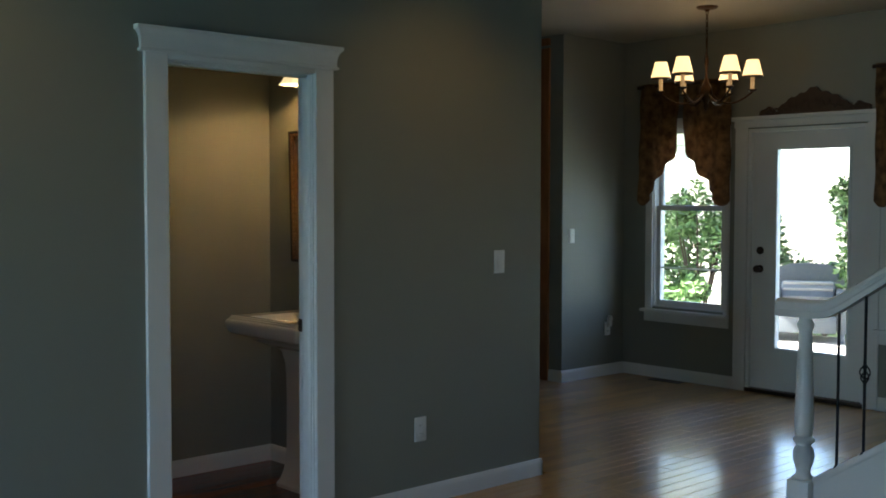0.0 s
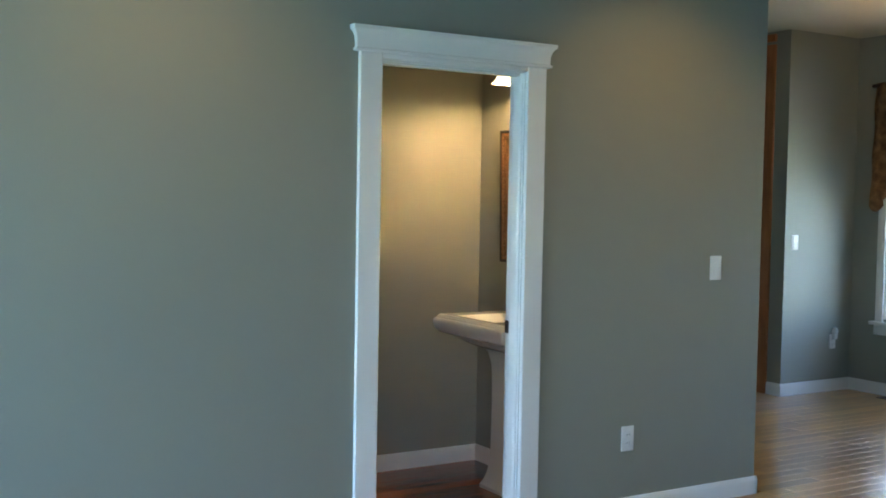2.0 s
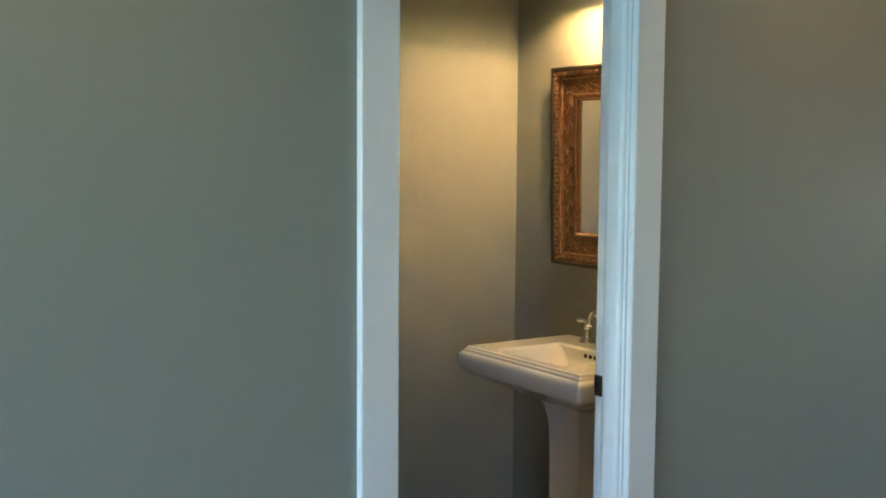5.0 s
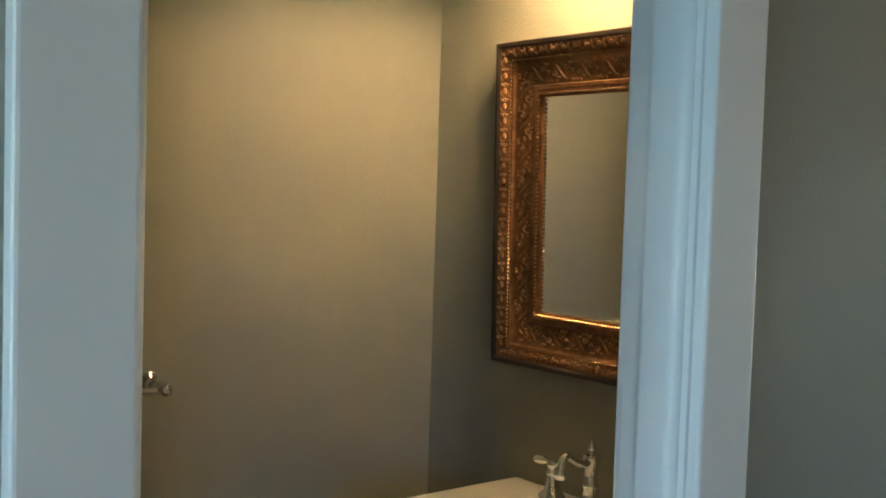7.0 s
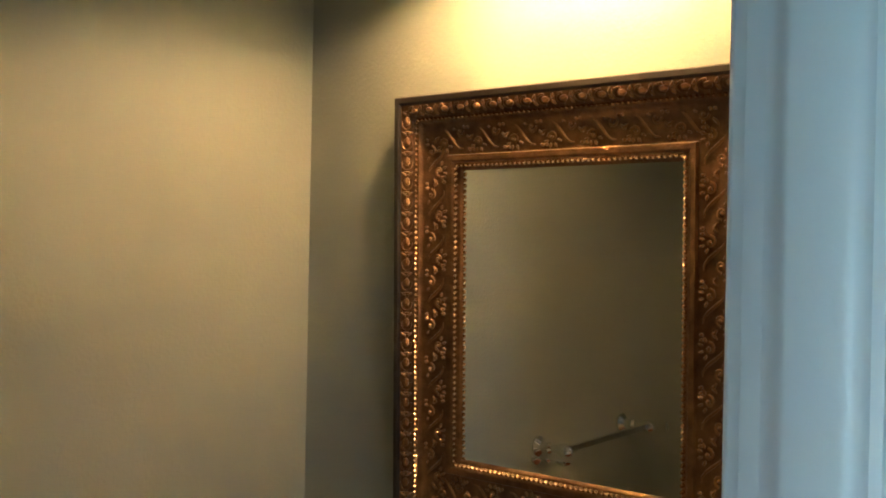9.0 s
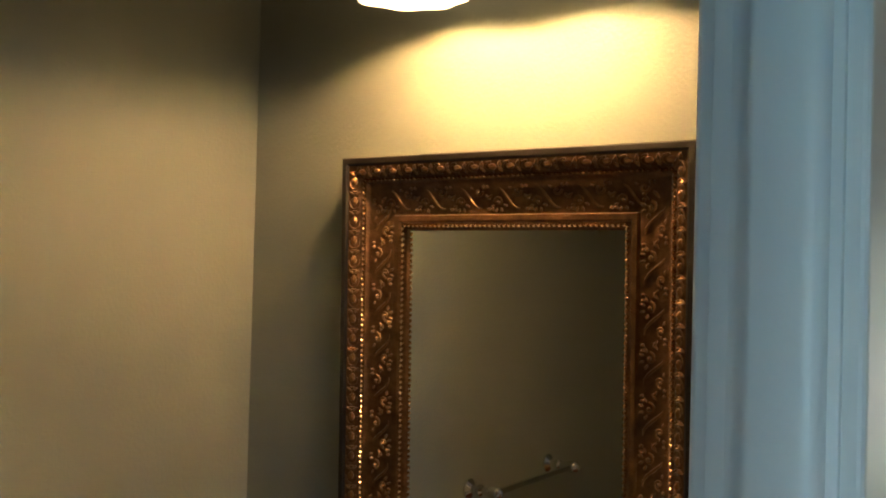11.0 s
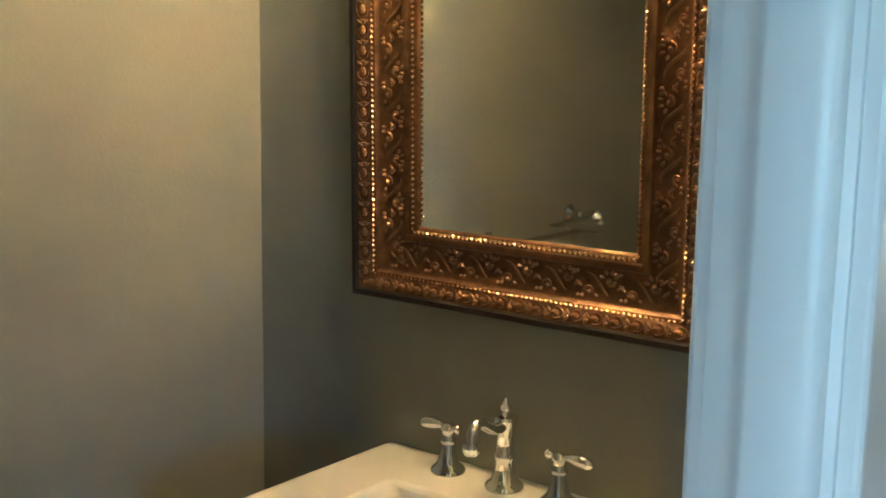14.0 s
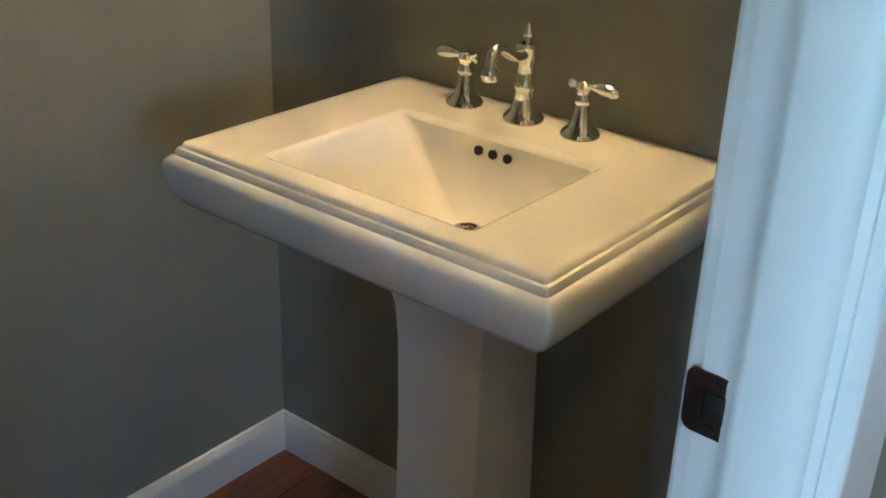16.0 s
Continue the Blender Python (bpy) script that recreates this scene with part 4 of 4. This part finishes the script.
def shrub(name, label, x, y, h, w, seed, base=-0.25):
    rnd = random.Random(seed)
    ob = thing(name, label, "shrub" if name == "shrub" else "tree", (x, y, base))
    bm = bmesh.new()
    tips = []
    tall = name == "tree"
    trunk = base + h * (0.35 if tall else 0.15)
    tube([(x, y, base - 0.05), (x + 0.02, y, base + (trunk - base) * 0.5), (x, y + 0.02, trunk)], [0.05 * h / 2, 0.042 * h / 2, 0.034 * h / 2], 8, bm)
    for k in range(7):
        a = 2 * math.pi * k / 7 + rnd.uniform(-0.3, 0.3)
        r, t = w * rnd.uniform(0.35, 0.7), base + h * rnd.uniform(0.5, 0.95)
        e = (x + r * math.cos(a), y + r * math.sin(a), t)
        tube([(x, y, trunk - 0.03), ((x + e[0]) / 2, (y + e[1]) / 2, trunk + (t - trunk) * 0.4), e], [0.028 * h / 2, 0.018 * h / 2, 0.006], 6, bm)
        tips.append((e, (w * rnd.uniform(0.3, 0.5), w * rnd.uniform(0.3, 0.5), h * rnd.uniform(0.14, 0.24))))
    part("trunk", bm, BARK, ob)
    c = new("crown", leafy(tips, 1150, seed, 0.055 if not tall else 0.08))
    c.parent = ob
    c.matrix_parent_inverse = ob.matrix_world.inverted()
    return ob


for k, (x, y, h, w) in enumerate(((9.6, 3.25, 1.55, 0.6), (9.3, 3.9, 1.75, 0.7), (9.7, 4.5, 1.6, 0.65), (9.4, 5.2, 1.9, 0.75), (8.6, 4.2, 0.95, 0.5), (8.4, 3.6, 0.8, 0.45), (9.2, 1.78, 2.0, 0.34), (9.9, 2.55, 0.9, 0.5), (9.5, 0.9, 1.9, 0.7), (9.0, -0.4, 1.8, 0.8))):
    shrub("shrub", "green leafy shrub in sunlight by the fence", x, y, h, w, 20 + k)
fence = thing("garden_fence", "pale sunlit wooden board fence", "fence", (11.5, 3, -0.25))
for k in range(60):
    part("board", box(11.5, 11.52, -3 + 0.2 * k, -2.81 + 0.2 * k, -0.26, 1.15 + 0.01 * ((k * 7) % 3), 0.003), FENCE, fence)
for z in (0.1, 0.9):
    part("rail", box(11.521, 11.56, -3, 9, z, z + 0.09, 0.003), FENCE, fence)
# wicker armchair on the patio, turned to the house
PLACE = Matrix.Translation((9.15, 2.36, -0.06)) @ Matrix.Rotation(radians(29), 4, "Z")
chair = thing("patio_armchair", "grey wicker patio armchair with pale striped cushions", "chair")
arch = [(-0.40, 0.10), (-0.40, 0.62), (-0.37, 0.72), (-0.30, 0.79), (-0.20, 0.82), (0.0, 0.83), (0.20, 0.82), (0.30, 0.79), (0.37, 0.72), (0.40, 0.62), (0.40, 0.10)]
part("back", prism(arch, lambda y, z, e: Vector((0.24 + 0.12 * e + 0.10 * (z - 0.1), y, z))), WICKER, chair)
for q in (-1, 1):
    part("arm", box(-0.36, 0.27, q * 0.36 - 0.06, q * 0.36 + 0.06, 0.10, 0.56, 0.035), WICKER, chair)
part("seat", box(-0.36, 0.24, -0.30, 0.30, 0.10, 0.30, 0.02), WICKER, chair)
part("seat_cushion", box(-0.38, 0.22, -0.295, 0.295, 0.301, 0.40, 0.04), CUSHION, chair)
part("back_cushion", box(0.10, 0.235, -0.29, 0.29, 0.401, 0.64, 0.05), CUSHION, chair)
for z in (0.435, 0.53, 0.60):
    part("cushion_stripe", box(0.094, 0.11, -0.27, 0.27, z, z + 0.030, 0.006), FENCE, chair, "pale stripe")
for x in (-0.32, 0.30):
    for q in (-1, 1):
        part("leg", box(x - 0.025, x + 0.025, q * 0.36 - 0.025, q * 0.36 + 0.025, 0, 0.12, 0.004), WICKER, chair)
PLACE = Matrix()
# slatted cover that shades the chair
cover = thing("patio_cover", "white slatted patio cover on four slim posts", "patio cover", (8.8, 3.0, -0.06))
for y in (0.60, 4.65):
    part("beam", box(7.55, 10.1, y - 0.04, y + 0.04, 2.12, 2.22, 0.005), TRIM, cover)
    for x in (7.65, 10.0):
        part("post", box(x - 0.04, x + 0.04, y - 0.04, y + 0.04, -0.06, 2.12, 0.005), TRIM, cover)
for k in range(17):
    part("slat", box(7.60 + 0.148 * k, 7.735 + 0.148 * k, 0.45, 4.8, 2.221, 2.245, 0.003), TRIM, cover)

# recessed can lights in the hall ceiling
for px in (-0.9, 1.40):
    can = thing("recessed_light", "recessed ceiling can light, lit warm", "ceiling light", (px, -0.72, CEIL), "hall can lights")
    part("trim_ring", lathe([(0.062, 0), (0.085, 0), (0.088, -0.004), (0.084, -0.007), (0.062, -0.004)], pose(px, -0.72, CEIL), 28), TRIM, can)
    part("bulb", lathe([(0.058, -0.001), (0.05, -0.006), (0.0, -0.009)], pose(px, -0.72, CEIL), 24), SHADE, can)

# ---------------------------------------------------------------- floors
floor = setting("floor", box(-4.62, T5, -6.12, 3.62, -0.20, FL - 0.008), GAP, "dark joints under the oak plank floor", "floor")


def planks(x0, x1, y0, y1, mat, seed, width=0.083, lengths=(0.7, 1.9)):
    """Rows of planks along x, as (x0, x1, y0, y1)."""
    rnd = random.Random(seed)
    rows, y = [], y0
    while y < y1 - 0.005:
        x = x0 - rnd.uniform(0, 0.6)
        while x < x1:
            e = x + rnd.uniform(*lengths)
            rows.append((max(x, x0), min(e, x1), y, min(y + width, y1)))
            x = e
        y += width
    return rows


def plank_mesh(rows, g=0.0006, b=0.0015, top=FL):
    verts, faces = [], []
    for x0, x1, y0, y1 in rows:
        i = len(verts)
        for o, z in ((g, top - 0.008), (g, top - b), (g + b, top)):
            verts += [(x0 + o, y0 + o, z), (x1 - o, y0 + o, z), (x1 - o, y1 - o, z), (x0 + o, y1 - o, z)]
        for q in (0, 4):
            for k in range(4):
                faces.append((i + q + k, i + q + (k + 1) % 4, i + q + 4 + (k + 1) % 4, i + q + 4 + k))
        faces.append((i + 8, i + 9, i + 10, i + 11))
    return verts, faces


def lay(rows, mat, parent, joined=False):
    if joined:
        verts, faces = plank_mesh(rows)
        me = bpy.data.meshes.new("planks")
        me.from_pydata(verts, [], faces)
        me.materials.append(mat)
        ob = new("planks", me)
        ob.parent = parent
        return tagged(ob, "honey oak floor planks", "", kind="stuff")
    for r in rows:
        if r[1] - r[0] < 0.02:
            continue
        verts, faces = plank_mesh([r])
        me = bpy.data.meshes.new("plank")
        me.from_pydata(verts, [], faces)
        me.materials.append(mat)
        ob = new("plank", me)
        ob.parent = parent


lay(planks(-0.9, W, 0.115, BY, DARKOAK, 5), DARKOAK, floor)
lay(planks(2.2, WX, -1.0, NY, OAK, 6), OAK, floor)
OAKJ = material("oak_floor_far", (0.56, 0.30, 0.075), 0.34, second=(0.42, 0.21, 0.05), scale=5, fine=60, bump=0.04, stretch=(0.6, 9, 9), mix=0.8, coat=0.9)
lay(planks(-4.5, WX, -6.0, -1.0, OAK, 7) + planks(-4.5, 2.2, -1.0, 0.0, OAK, 8) + planks(0, 0.7, 0.0, 0.115, OAK, 9) + planks(HX, NX, NY, 3.5, OAK, 10), OAKJ, floor, True)
